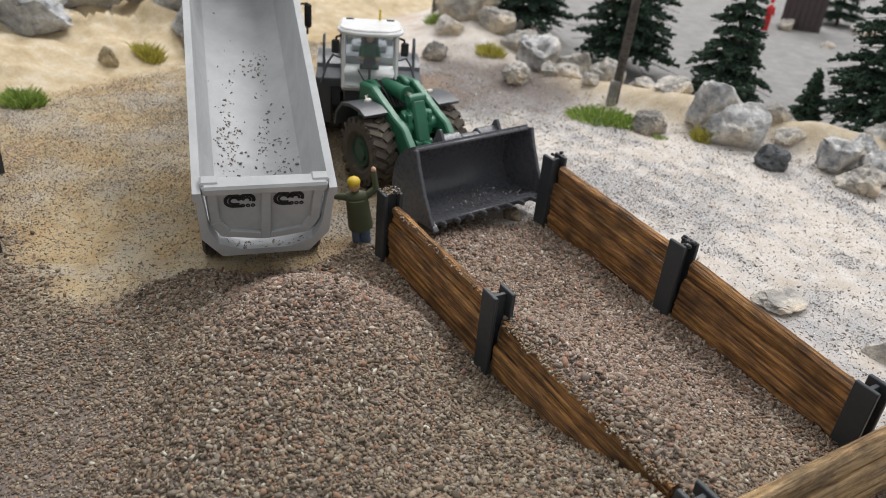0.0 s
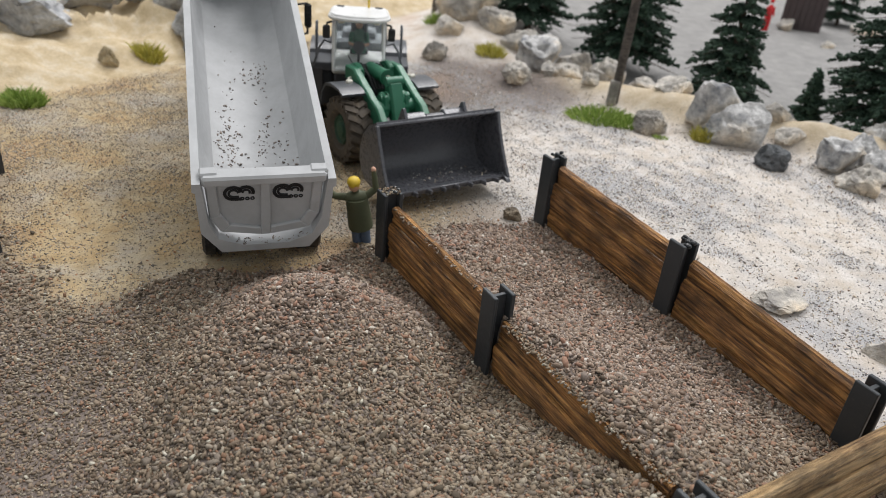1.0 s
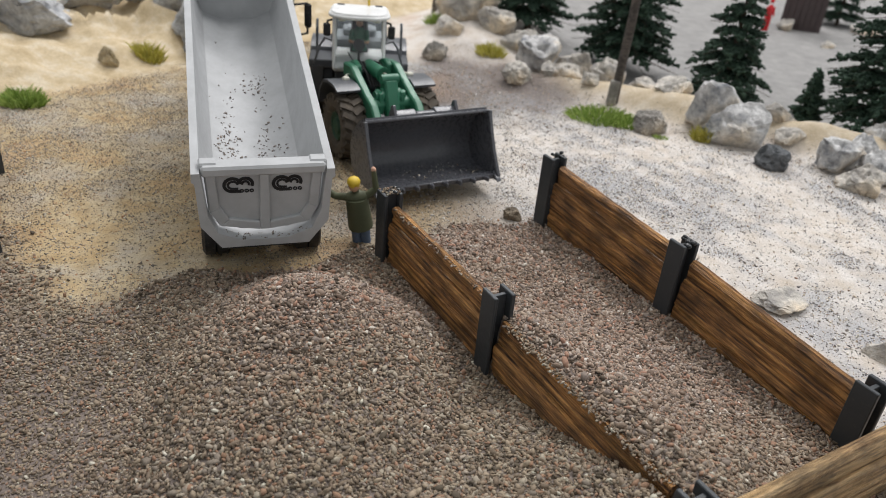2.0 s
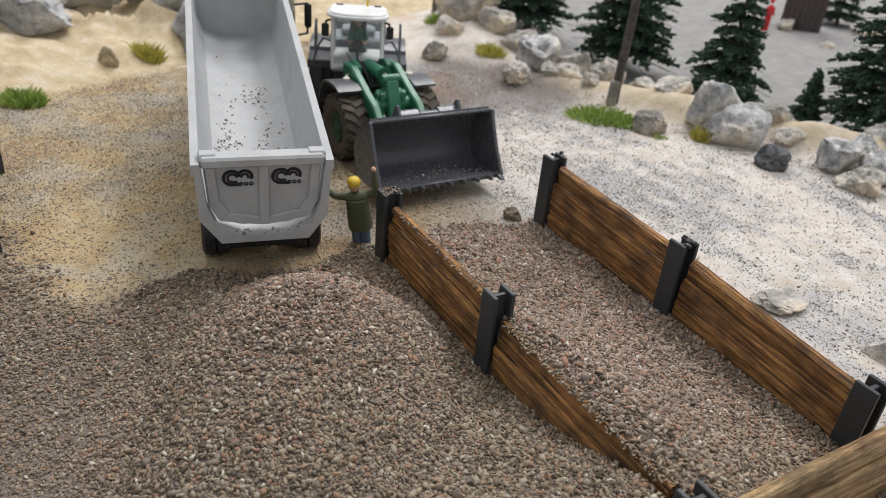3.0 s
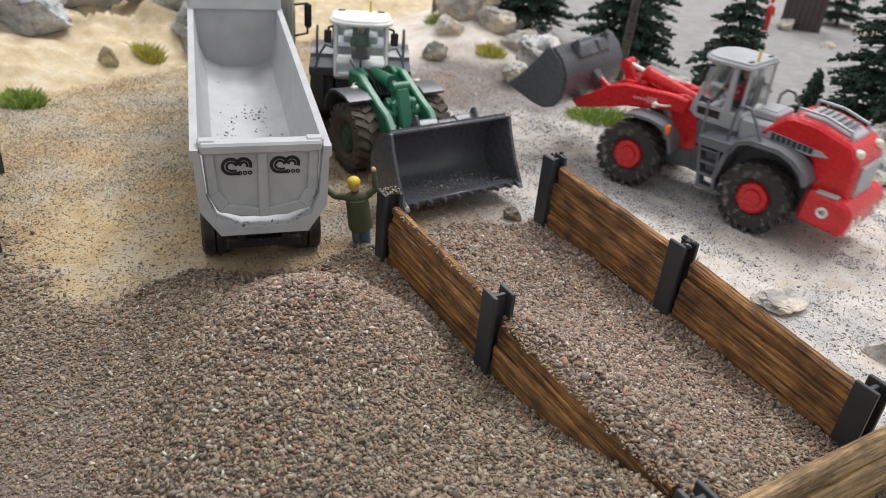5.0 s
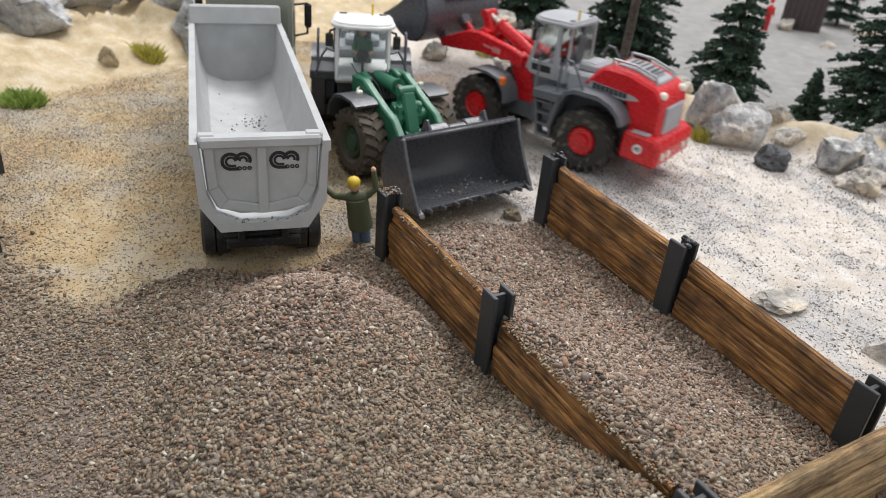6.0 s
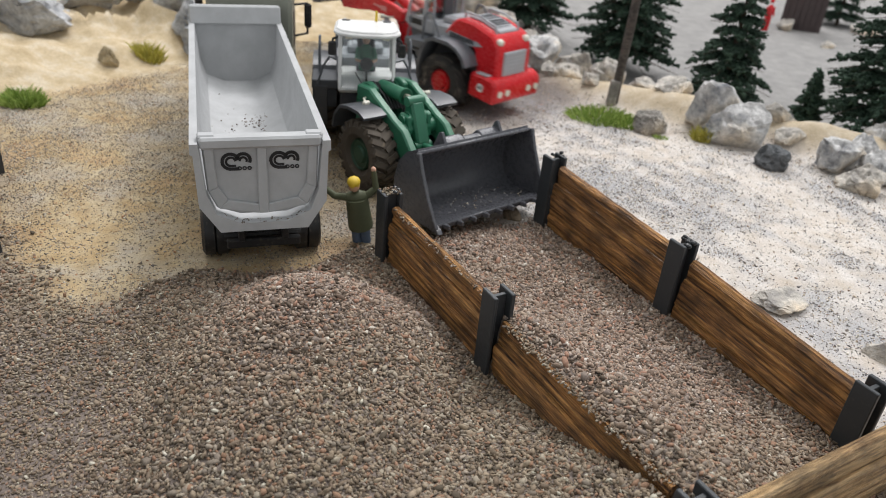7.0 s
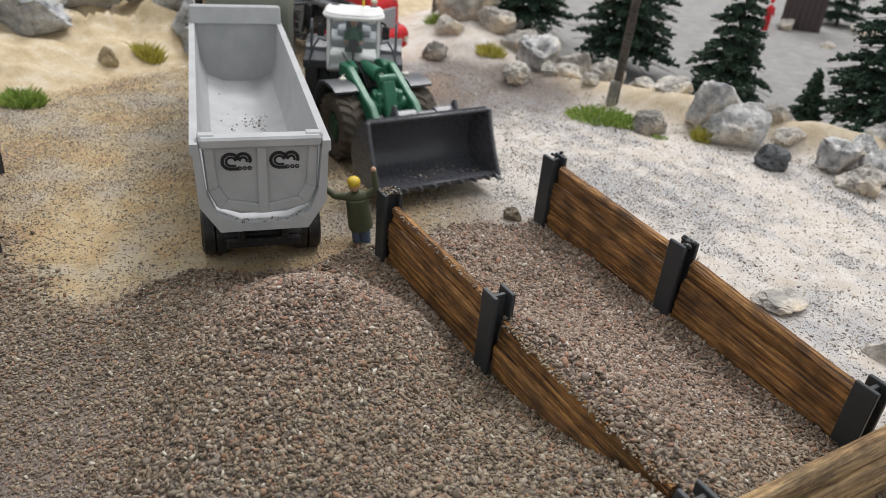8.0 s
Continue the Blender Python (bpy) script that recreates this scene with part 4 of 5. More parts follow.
    rod(bm, t0, tm, 2.2, seg=18)
    rod(bm, t0.lerp(t1, 0.70), tm, 2.5, seg=18)
    fpart("tilt_cylinder", bm, paint, root)
    bm = B()
    rod(bm, tm, t1, 0.9, seg=12)
    fpart("piston_rod", bm, M_CHROME, root)
    for k in range(6):
        bm = B()
        y = -4.0 + 1.6 * k
        tube(bm, [(3.0, y, vz - 6), (vx - 4.5, y * 0.95, vz + 0.6 - 0.3 * (k % 2)), (vx - 0.5, y * 0.85, vz + 2.4 - 0.5 * (k % 3)), (vx + 4.5, y * 0.7, vz - 0.5), (vx + 7.5, y * 0.6, vz - 4.0)], 0.4, 6)
        fpart("hose", bm, M_BLACK, root, "black hydraulic hose")
    if flash:
        for sy in (-1, 1):
            bm = B()
            for k in range(7):
                u = 0.40 + 0.055 * k
                hgt = 2.0 if k < 3 else 0.8
                box(bm, (vx + (kx - vx) * u, sy * 8.84, vz + (kz - vz) * u + 0.2), (0.8, 0.1, hgt))
            fpart("lift_arm_print", bm, plastic("faded_print", (0.75, 0.35, 0.33), 0.4, 0.0), root, "faint pale bars of lettering")
    # bucket: lip at its front, curled by the given angle round the pin
    hw = 19.4
    prof = [(16.4, -2.8), (8, -3.1), (4.0, -2.6), (1.0, -0.4), (-0.3, 3.0), (-0.1, 6.6), (1.5, 10.4), (4.6, 13.4), (9.0, 15.4)]
    C = Matrix.Translation((px, 0, pz)) @ Matrix.Rotation(radians(-curl), 4, "Y") @ Matrix.Translation((3.0, 0, 0))

    def bent(bm):
        bm.transform(C)
        return bm

    bm = B()
    shell(bm, prof, -hw, hw, 0.9)
    box(bm, (15.6, 0, -2.4), (3.0, 2 * hw + 0.4, 0.9), 0.25)
    box(bm, (9.0, 0, 15.2), (1.3, 2 * hw + 0.6, 1.0), 0.35)
    bucket = fpart("bucket", bent(bm), M_BUCKET, root, "dark grey loading bucket", smooth=40)
    for sy in (-1, 1):
        y = sy * hw
        bm = B()
        prism(bm, prof + [(10.0, 15.6), (11.2, 11.0), (13.9, 4.4), (16.7, -0.6), (18.2, -2.8)], min(y, y + sy * 0.9), max(y, y + sy * 0.9), 0.0)
        part("side_plate", bent(bm), M_BUCKET, bucket)
        bm = B()
        rim_path = [(9.8, 15.6), (11.2, 11.0), (13.9, 4.4), (16.7, -0.6), (18.0, -2.6)]
        prism(bm, band(rim_path, [0.7] * 5), y - 0.55 + sy * 0.45, y + 0.55 + sy * 0.45, 0.2)
        part("side_rim", bent(bm), M_BUCKET, bucket)
        bm = B()
        prism(bm, [(14.5, -3.3), (19.6, -3.5), (18.6, -2.4), (16, -1.2)], y - 0.8, y + 0.8, 0.15)
        part("corner_tooth", bent(bm), M_BUCKET, bucket)
    n = 8
    for k in range(n):
        y = -hw + 2 * hw * (k + 0.75) / (n + 0.5)
        bm = B()
        slab(bm, [(14.9, y - 0.8), (16.8, y - 0.8), (18.9, y - 0.3), (18.9, y + 0.3), (16.8, y + 0.8), (14.9, y + 0.8)], -3.35, -2.1, 0.15)
        part("tooth", bent(bm), M_BUCKET, bucket)
    bm = B()
    for y0, y1 in ((-9.8, -3.0), (3.0, 9.8)):
        prism(bm, [(3.4, 13.0), (8.4, 15.4), (6.0, 16.8), (5.0, 16.6), (2.6, 14.2)], y0, y1, 0.3)
    prism(bm, [(3.4, 13.0), (8.4, 15.4), (6.6, 16.2), (5.6, 16.0), (2.6, 14.0)], -3.0, 3.0, 0.3)
    for y in (-9.8, 9.8):
        prism(bm, [(2.2, 12.0), (8.6, 15.3), (6.6, 18.6), (5.6, 18.3)], y - 0.45, y + 0.45, 0.12)
    part("spill_guard", bent(bm), M_BUCKET, bucket)
    bm = B()
    for y in (-7.5, 7.5):
        prism(bm, [(-4.6, 1.0), (-0.8, 4.0), (0.0, -0.8), (-3.6, -1.6)], y - 1, y + 1, 0.2)
    prism(bm, [(-3.5, 8.0), (0.1, 9.6), (-0.7, 5.5)], -2.2, 2.2, 0.2)
    part("bracket", bent(bm), M_BUCKET, bucket)
    bm = B()
    link_end = C @ Vector((-2.6, 0, 7.6))
    rod(bm, (low[0], 0, low[1]), link_end, 1.0, seg=10)
    part("link", bm, paint, bucket)

    if not flash:
        rng = np.random.default_rng(21)
        k = 90
        gp = [C @ Vector((rng.uniform(3.5, 15), rng.normal(2, 8.5), -2.1)) for _ in range(k)]
        grit = strew("spilt_gravel", np.array([p.x for p in gp]), np.array([p.y for p in gp]), np.array([p.z for p in gp]), rng.uniform(0.35, 0.75, k), M_SPECK, "", "", rng, 0.5, bucket, True)
        grit["label"] = "crumbs of gravel in the bucket"
    # rear unit
    bm = B()
    prism(bm, [(4, 8), (4, 16), (-9, 22), (-34, 22), (-40, 16), (-40, 8), (-24, 6.5)], -7, 7, 0.5)
    rod(bm, (-21.5, -11, 10), (-21.5, 11, 10), 2.4, seg=14)
    part("rear_frame", bm, dark, root)
    bm = B()
    prism(bm, [(-9.4, 22), (-9.2, 29.6), (-18.0, 30.0), (-24, 30.0), (-24, 22)], -9.2, 9.2, 0.8)
    deck = part("engine_deck", bm, deck_mat, root)
    bm = B()
    box(bm, (-14.6, 0, 31.0), (7.2, 11.5, 2.4), 0.5)
    box(bm, (-14.6, 0, 32.3), (5.0, 8.6, 0.5), 0.2)
    part("filter_box", bm, deck_mat, deck)
    bm = B()
    prism(bm, [(-15.2, 26.2), (-21.4, 32.6), (-24.0, 33.4), (-31, 33.0), (-40.8, 30.2), (-43.6, 26.2), (-44.0, 13.0), (-34.6, 12.0), (-31.8, 23.4), (-29.6, 24.2)], -9.8, 9.8, 0.9)
    hood = part("hood", bm, hood_mat, root)
    hood.location.z = 0.8 * MM if flash else 0.0
    bm = B()
    prism(bm, [(-23.6, 32.4), (-25.0, 34.3), (-31.0, 34.0), (-39.6, 31.4), (-39.6, 29.6)], -5.4, 5.4, 0.4)
    vent = part("top_vent", bm, M_PALE, hood)
    for k in range(6):
        bm = B()
        box(bm, (-27.2 - 1.9 * k, 0, 34.3 - 0.30 * max(0, k - 1)), (0.7, 8.6, 0.4), 0.1)
        part("slat", bm, M_SLATE, vent)
    bm = B()
    box(bm, (-44.0, 0, 19.6), (0.8, 13.0, 10.4), 0.3)
    grille = part("grille", bm, M_PALE, hood, "silver grey radiator grille")
    for k in range(7):
        bm = B()
        box(bm, (-44.45, 0, 15.4 + k * 1.4), (0.3, 12.0, 0.5))
        part("slat", bm, M_PALE, grille)
    for sy in (-1, 1):
        bm = B()
        ball(bm, (-42.2, sy * 7.4, 28.2), (1.5, 1.7, 1.4), 2)
        part("tail_light", bm, M_LAMP, hood)
        bm = B()
        tube(bm, [(-23.2, sy * 6.6, 32.6), (-23.8, sy * 6.6, 36.2), (-31, sy * 6.5, 35.9), (-38.4, sy * 6.3, 33.8), (-39.4, sy * 6.3, 30.6)], 0.42)
        part("hood_rail", bm, M_PALE, root)
        if flash:
            # pale wedge with dark bars for the maker's name
            bm = B()
            prism(bm, [(-17.0, 25.5), (-18.6, 27.9), (-33.5, 26.6), (-36.0, 25.4), (-30.5, 24.5)], sy * 9.84 - 0.1, sy * 9.84 + 0.1)
            part("flash_panel", bm, M_PALE, hood, "pale grey wedge-shaped panel")
        bm = B()
        for k in range(8):
            xk = -19.4 - k * 1.55
            prism(bm, [(xk, 25.7 - 0.07 * k), (xk - 1.15, 25.6 - 0.07 * k), (xk - 1.15, 27.5 - 0.11 * k), (xk, 27.6 - 0.11 * k)], sy * 9.98 - 0.08, sy * 9.98 + 0.08)
        part("lettering", bm, M_LOGO, hood, "black bars of lettering")
    bm = B()
    prism(bm, [(-33.4, 8.2), (-34.2, 17.6), (-45.2, 16.8), (-47.6, 14.2), (-46.6, 7.2)], -13.6, 13.6, 1.0)
    cw = part("counterweight", bm, hood_mat, root)
    for sy in (-1, 1):
        for dy in (6.2, 10.6):
            bm = B()
            rod(bm, (-46.6, sy * dy, 11.4), (-47.7, sy * dy, 11.4), 1.25, seg=14)
            part("round_lamp", bm, M_LAMP, cw)
        bm = B()
        box(bm, (-39.5, sy * 11.6, 17.3), (6.0, 2.6, 0.8), 0.25)
        part("step_tread", bm, M_PALE, cw)
        bm = B()
        rod(bm, (-40.0, sy * 13.5, 12.6), (-40.0, sy * 13.75, 12.6), 1.6, seg=18)
        part("speed_sign", bm, M_WHITE, cw, "round white speed sign reading 40")
        if sy > 0 and flash:
            txt = bpy.data.curves.new("sign_number", "FONT")
            txt.body, txt.size, txt.align_x, txt.align_y, txt.extrude = "40", 2.0 * MM, "CENTER", "CENTER", 0.05 * MM
            txt.materials.append(M_LOGO)
            num = new("number", txt)
            num.parent = cw
            num.matrix_basis = Matrix.Translation(Vector((-40.0, 13.85, 12.6)) * MM) @ Matrix.Rotation(math.pi, 4, "Z") @ Matrix.Rotation(math.pi / 2, 4, "X")
            num["label"] = "black number 40"
        # rear fender, platform, steps and handrails
        bm = B()
        y0, y1 = (9.2, 17.0) if sy > 0 else (-17.0, -9.2)
        shell(bm, [(-33.6, 18.6), (-32.2, 21.4), (-29.0, 23.8), (-25.0, 25.2), (-17.0, 25.2), (-13.8, 24.0), (-11.6, 20.0), (-9.8, 12.0)][::-1], y0, y1, -1.3)
        part("rear_fender", bm, dark, root)
        bm = B()
        prism(bm, [(-1.6, 20.5), (-1.6, 23.4), (-13.4, 23.8), (-12.0, 20.5)], y0 - 0.6 * sy if sy > 0 else y0, y1 if sy > 0 else y1 + 0.6, 0.3)
        part("platform", bm, dark, root)
        for x0, x1 in ((-1.9, -4.6), (-8.4, -9.4)):
            bm = B()
            prism(bm, [(x0 - 0.5, 21.5), (x0 + 0.5, 21.5), (x1 + 0.5, 7.6), (x1 - 0.5, 7.6)], sy * 14.0 - 1.9, sy * 14.0 + 1.9, 0.12)
            part("ladder_side", bm, dark, root)
        for k in range(4):
            bm = B()
            zz = 8.2 + 3.7 * k
            box(bm, (-6.6 + 0.35 * k, sy * 14.4, zz), (5.2, 3.4, 0.8), 0.12)
            part("ladder_step", bm, dark, root)
        bm = B()
        tube(bm, [(-9.4, sy * 14.6, 23.6), (-9.8, sy * 14.6, 32.4), (-11.4, sy * 14.6, 34.4), (-13.6, sy * 14.6, 34.2), (-16.4, sy * 14.8, 30.5), (-19.4, sy * 15.0, 25.4)], 0.42)
        part("handrail", bm, M_GREY, root)
        bm = B()
        tube(bm, [(-1.4, sy * 15.2, 22), (-0.6, sy * 13.2, 28.5), (0.4, sy * 11.4, 31.5), (1.6, sy * 9.0, 31.0)], 0.36)
        part("handrail", bm, M_GREY, root)
    # cab
    bm = B()
    prism(bm, [(0.4, 22.2), (4.8, 22.8), (6.3, 23.8), (6.6, 24.8), (3.4, 25.2), (2.2, 27.6), (-9.4, 27.6), (-9.4, 22.2)], -8.6, 8.6, 0.8)
    cab = part("cab", bm, cab_mat, root)
    bm = B()
    prism(bm, [(2.6, 15.0), (4.4, 23.4), (-9.2, 23.4), (-9.2, 15.0)], -8.0, 8.0, 0.4)
    part("cab_floor", bm, dark, cab)
    for sy in (-1, 1):
        for x0, z0, x1, w in ((6.7, 24.4, 2.9, 0.45), (-4.9, 27, -4.5, 0.62), (-8.6, 27, -8.5, 0.5)):
            bm = B()
            rod(bm, (x0, sy * 8.2, z0), (x1, sy * 7.9, 40.6), w, w * 0.9, 8)
            part("pillar", bm, cab_mat, cab)
        bm = B()
        prism(bm, [(5.8, 27.4), (2.7, 40.4), (-8.4, 40.4), (-8.4, 27.4)], sy * 8.05 - 0.12, sy * 8.05 + 0.12)
        part("side_window", bm, M_GLASS, cab).visible_shadow = False
        bm = B()
        prism(bm, [(4.3, 24.4), (4.7, 26.8), (-3.0, 26.8), (-3.0, 24.4)], sy * 8.66 - 0.15, sy * 8.66 + 0.15, 0.1)
        part("door_pane", bm, M_BLACK, cab)
        bm = B()
        prism(bm, [(2.4, 23.0), (5.4, 24.2), (5.9, 27.6), (2.9, 40.4), (1.8, 40.4), (4.8, 27.9), (-3.4, 27.9), (-3.6, 40.4), (-5.2, 40.4), (-4.8, 23.0)], sy * 8.5 - 0.28, sy * 8.5 + 0.28)
        part("door_frame", bm, cab_mat, cab)
        bm = B()
        tube(bm, [(2.2, sy * 8.4, 39.4), (3.8, sy * 10.3, 39.2), (4.0, sy * 10.6, 37.6)], 0.35)
        box(bm, (4.1, sy * 10.6, 36.4), (1.0, 2.4, 4.2), 0.4)
        part("mirror", bm, M_BLACK, cab, "black wing mirror")
    # bowed windscreen
    bm = B()
    pl = [(6.0 + 1.3 * (1 - (q / 4) ** 2), -7.9 + 15.8 * (q + 4) / 8) for q in range(-4, 5)]
    pl = pl + [(x - 0.25, y) for x, y in pl[::-1]]
    shear = Matrix(((1, 0, -0.236, 24.6 * 0.236), (0, 1, 0, 0), (0, 0, 1, 0), (0, 0, 0, 1)))
    slab(bm, pl, 24.6, 40.4, 0, shear)
    part("windscreen", bm, M_GLASS, cab).visible_shadow = False
    bm = B()
    tube(bm, [(7.6, -0.5, 25.2), (6.6, -3.6, 30.0)], 0.18, 5)
    part("wiper", bm, M_BLACK, cab)
    bm = B()
    box(bm, (-8.5, 0, 34.0), (0.25, 15.0, 13.0))
    part("rear_window", bm, M_GLASS, cab).visible_shadow = False
    bm = B()
    roof_plan = [(-9.2, -8.6), (-8.4, -9.6), (2.6, -10.2), (5.6, -8.6), (7.2, -5.0), (7.7, 0), (7.2, 5.0), (5.6, 8.6), (2.6, 10.2), (-8.4, 9.6), (-9.2, 8.6)]
    slab(bm, roof_plan, 40.4, 41.8, 0.45)
    slab(bm, [(x * 0.93 - 0.1, y * 0.93) for x, y in roof_plan], 41.7, 42.3, 0.3)
    part("roof", bm, roof_mat, cab)
    for sy in (-1, 1):
        bm = B()
        box(bm, (-7.0, sy * 6.4, 42.45), (1.0, 2.4, 0.35), 0.1)
        part("roof_vent", bm, M_SLATE, cab)
        bm = B()
        box(bm, (4.9, sy * 5.6, 40.1), (1.2, 2.2, 1.0), 0.25)
        part("work_lamp", bm, M_LAMP, cab)
    bm = B()
    rod(bm, (-7.4, 3, 42.0), (-7.4, 3, 45.6), 0.42, 0.35)
    part("beacon", bm, M_YELLOW, cab)
    bm = B()
    box(bm, (-5.4, 0, 28.2), (5, 6, 2.4), 0.6)
    box(bm, (-7.9, 0, 33), (1.5, 5.6, 9), 0.6)
    part("seat", bm, M_SLATE, cab)
    bm = B()
    rod(bm, (4.6, 0, 26), (1.6, 0, 31), 0.4)
    wheel_m = Matrix.Translation((1.5, 0, 31.2)) @ Matrix.Rotation(radians(55), 4, "Y")
    bmesh.ops.create_cone(bm, cap_ends=True, segments=16, radius1=2.0, radius2=2.0, depth=0.5, matrix=wheel_m)
    part("steering_wheel", bm, M_BLACK, cab)
    bm = B()
    ball(bm, (-4.8, 0, 32.6), (1.7, 2.6, 3.4))
    ball(bm, (-4.4, 0, 37.2), (1.3, 1.25, 1.5))
    for sy in (-1, 1):
        rod(bm, (-4.6, sy * 2.4, 34.4), (-2.0, sy * 2.9, 31.6), 0.8, 0.7, 8)
        rod(bm, (-2.0, sy * 2.9, 31.6), (0.6, sy * 1.6, 31.8), 0.7, 0.55, 8)
        rod(bm, (-4.8, sy * 1.2, 29.8), (-0.6, sy * 1.6, 29.4), 1.0, 0.9, 8)
    fig = part("seated_figure", bm, paint, cab, "plain toy driver figure")
    fig.data.materials.append(M_HANDPAINT)
    for p in fig.data.polygons:
        if p.center.z > 36.0 * MM or (p.center.x > -0.6 * MM and p.center.z > 31 * MM):
            p.material_index = 1
    cab.location = Vector(cab_at) * MM
    wheels = []
    for x in (21.5, -21.5):
        for sy in (1, -1):
            wheels.append((wheel(root, 10.3, 8.0, rim, x, sy * 12.9, 10.2, sy, tyre_mat), x, sy * 12.9))
    return root, front, wheels


M_TYRE_DARK = plastic("dark_rubber", (0.032, 0.030, 0.029), 0.75, 0.75, (0.42, 0.37, 0.30), fine=620)
GREEN, GREEN_FRONT, GREEN_WHEELS = loader("wheel_loader", "green and white toy wheel loader with grey bucket lowered", M_GREEN, M_RIM_GREEN, M_PALE, M_WHITE, M_WHITE, M_SLATE,
                                          (43.0, 7.6), (10.0, 24.6), (28.0, 18.0), (-0.6, 5.2), 3, M_LAMP, M_SLATE, (-0.6, 0, -1.4), M_TYRE, False)
RED, RED_FRONT, RED_WHEELS = loader("wheel_loader", "red and grey toy wheel loader with raised bucket", M_RED, M_RED, M_PALE, M_PALE, M_PALE, M_RED,
                                    (44.6, 18.6), (10.5, 27.2), (31.5, 25.2), (4.0, 5.6), 16, M_ORANGE, M_GREY, (0.3, 0, 2.2), M_TYRE_DARK, True)

# tipper: chassis, tractor and the body that sinks back
TRUCK = P(-40.22, 145.4, 0, 0, 0, 109.05)
HINGE = (13.0, 8.3)
BODY_L, BODY_T, BODY_B, HALF = 105.0, 35.0, 14.0, 14.65


def make_tipper():
    root = thing("tipper_truck", TRUCK, "light grey toy tipper trailer truck lowering its open body", "truck")
    bm = B()
    for y in (-5, 5):
        box(bm, (55, y, 9.5), (98, 1.6, 3.4), 0.3)
    for x in (10, 30, 50, 70, 95):
        box(bm, (x, 0, 9.5), (2, 9, 2.4), 0.3)
    part("chassis", bm, M_BLACK, root)
    bm = B()
    box(bm, (7.0, 0, 7.2), (1.6, 17, 2.2), 0.3)
    rod(bm, (10, -9, 7.5), (10, 9, 7.5), 1.2)
    part("underrun_bar", bm, M_BLACK, root)
    for x in (16.5, 31.5, 46.5):
        bm = B()
        rod(bm, (x, -10, 6.1), (x, 10, 6.1), 1.4)
        part("axle", bm, M_BLACK, root)
        for y in (-10.9, 10.9):
            truck_wheel(root, x, y, 6.1)
    # tractor, turned a little to the east
    T = Matrix.Translation((BODY_L + 4.0, -4.6, 0)) @ Matrix.Rotation(radians(-9), 4, "Z")
    bm = B()
    prism(bm, [(0.5, 9), (0.5, 40), (3, 45.5), (18, 44), (23, 38), (25, 24), (25, 6), (18, 6)], -14, 14, 1.4)
    bm.transform(T)
    cab = part("tractor_cab", bm, M_OLIVE, root, "olive grey driver's cab")
    for sy in (-1, 1):
        bm = B()
        prism(bm, [(9, 24), (20.5, 24), (19, 36), (9, 36)], sy * 14 - 0.2, sy * 14 + 0.2)
        bm.transform(T)
        part("cab_window", bm, M_BLACK, cab)
        bm = B()
        tube(bm, [(17, sy * 14, 37), (17.5, sy * 18.6, 37.5), (17.5, sy * 18.6, 27), (17, sy * 14, 26)], 0.4)
        box(bm, (17.6, sy * 18.8, 33.2), (1.6, 2.6, 8.5), 0.6)
        bm.transform(T)
        part("mirror", bm, M_BLACK, cab, "black wing mirror")
        for x in (-14, 16):
            w = truck_wheel(root, 0, 0, 0)
            w.matrix_basis = Matrix.Translation(Vector((BODY_L + 4 + x, -4.6 + sy * 10.9, 6.1)) * MM)
    bm = B()
    box(bm, (-2, 0, 8.5), (46, 9, 4), 0.4)
    bm.transform(T)
    part("tractor_frame", bm, M_BLACK, root)

    # the body; its origin is the hinge
    def tb(x, z):
        return x - HINGE[0], z - HINGE[1]

    L, zt, zb, W = BODY_L, BODY_T, BODY_B, HALF
    outer = [(W, zt), (W + 0.1, zt - 2.2), (W - 0.5, zt - 2.6), (W - 0.9, zb + 6.5), (9.6, zb), (-9.6, zb), (-W + 0.9, zb + 6.5), (-W + 0.5, zt - 2.6), (-W - 0.1, zt - 2.2), (-W, zt)]
    inner = [(-W + 1.7, zt), (-W + 2.0, zt - 3), (-W + 2.6, zb + 9.5), (-10.2, zb + 4.4), (-5.0, zb + 2.0), (5.0, zb + 2.0), (10.2, zb + 4.4), (W - 2.6, zb + 9.5), (W - 2.0, zt - 3), (W - 1.7, zt)]
    sec = outer + inner
    bm = B()
    rings = []
    for x in (0.0, 1.2, 30, 60, 90, L - 1.5, L):
        rings.append([bm.verts.new((x - HINGE[0], y, z - HINGE[1])) for y, z in sec])
    n = len(sec)
    for a, b in zip(rings, rings[1:]):
        for i in range(n):
            bm.faces.new((a[i], a[(i + 1) % n], b[(i + 1) % n], b[i]))
    for r in (rings[0], rings[-1]):
        # caps as quads between the outer and the inner line
        for i in range(len(outer) - 1):
            bm.faces.new((r[i], r[i + 1], r[n - 2 - i], r[n - 1 - i]))
    body = part("tipper_body", bm, M_TIPPER, root, "light grey open tipping body", smooth=32)
    body.location = (HINGE[0] * MM, 0, HINGE[1] * MM)
    # headboard, leaning, with a lip over the rim
    bm = B()
    x0 = L - HINGE[0]
    prism(bm, [(x0 - 1.6, zb - HINGE[1] + 1), (x0 + 0.2, zb - HINGE[1] + 1), (x0 + 1.2, zt + 5.4 - HINGE[1]), (x0 - 0.4, zt + 5.4 - HINGE[1]), (x0 - 1.0, zt - 0.5 - HINGE[1])], -W + 1.2, W - 1.2, 0.4)
    prism(bm, [(x0 - 2.2, zt - HINGE[1] - 0.4), (x0 + 0.4, zt - HINGE[1] - 0.4), (x0 + 1.6, zt + 5.2 - HINGE[1]), (x0 - 0.6, zt + 5.4 - HINGE[1])], -W + 0.2, W - 0.2, 0.5)
    part("headboard", bm, M_TIPPER, body)
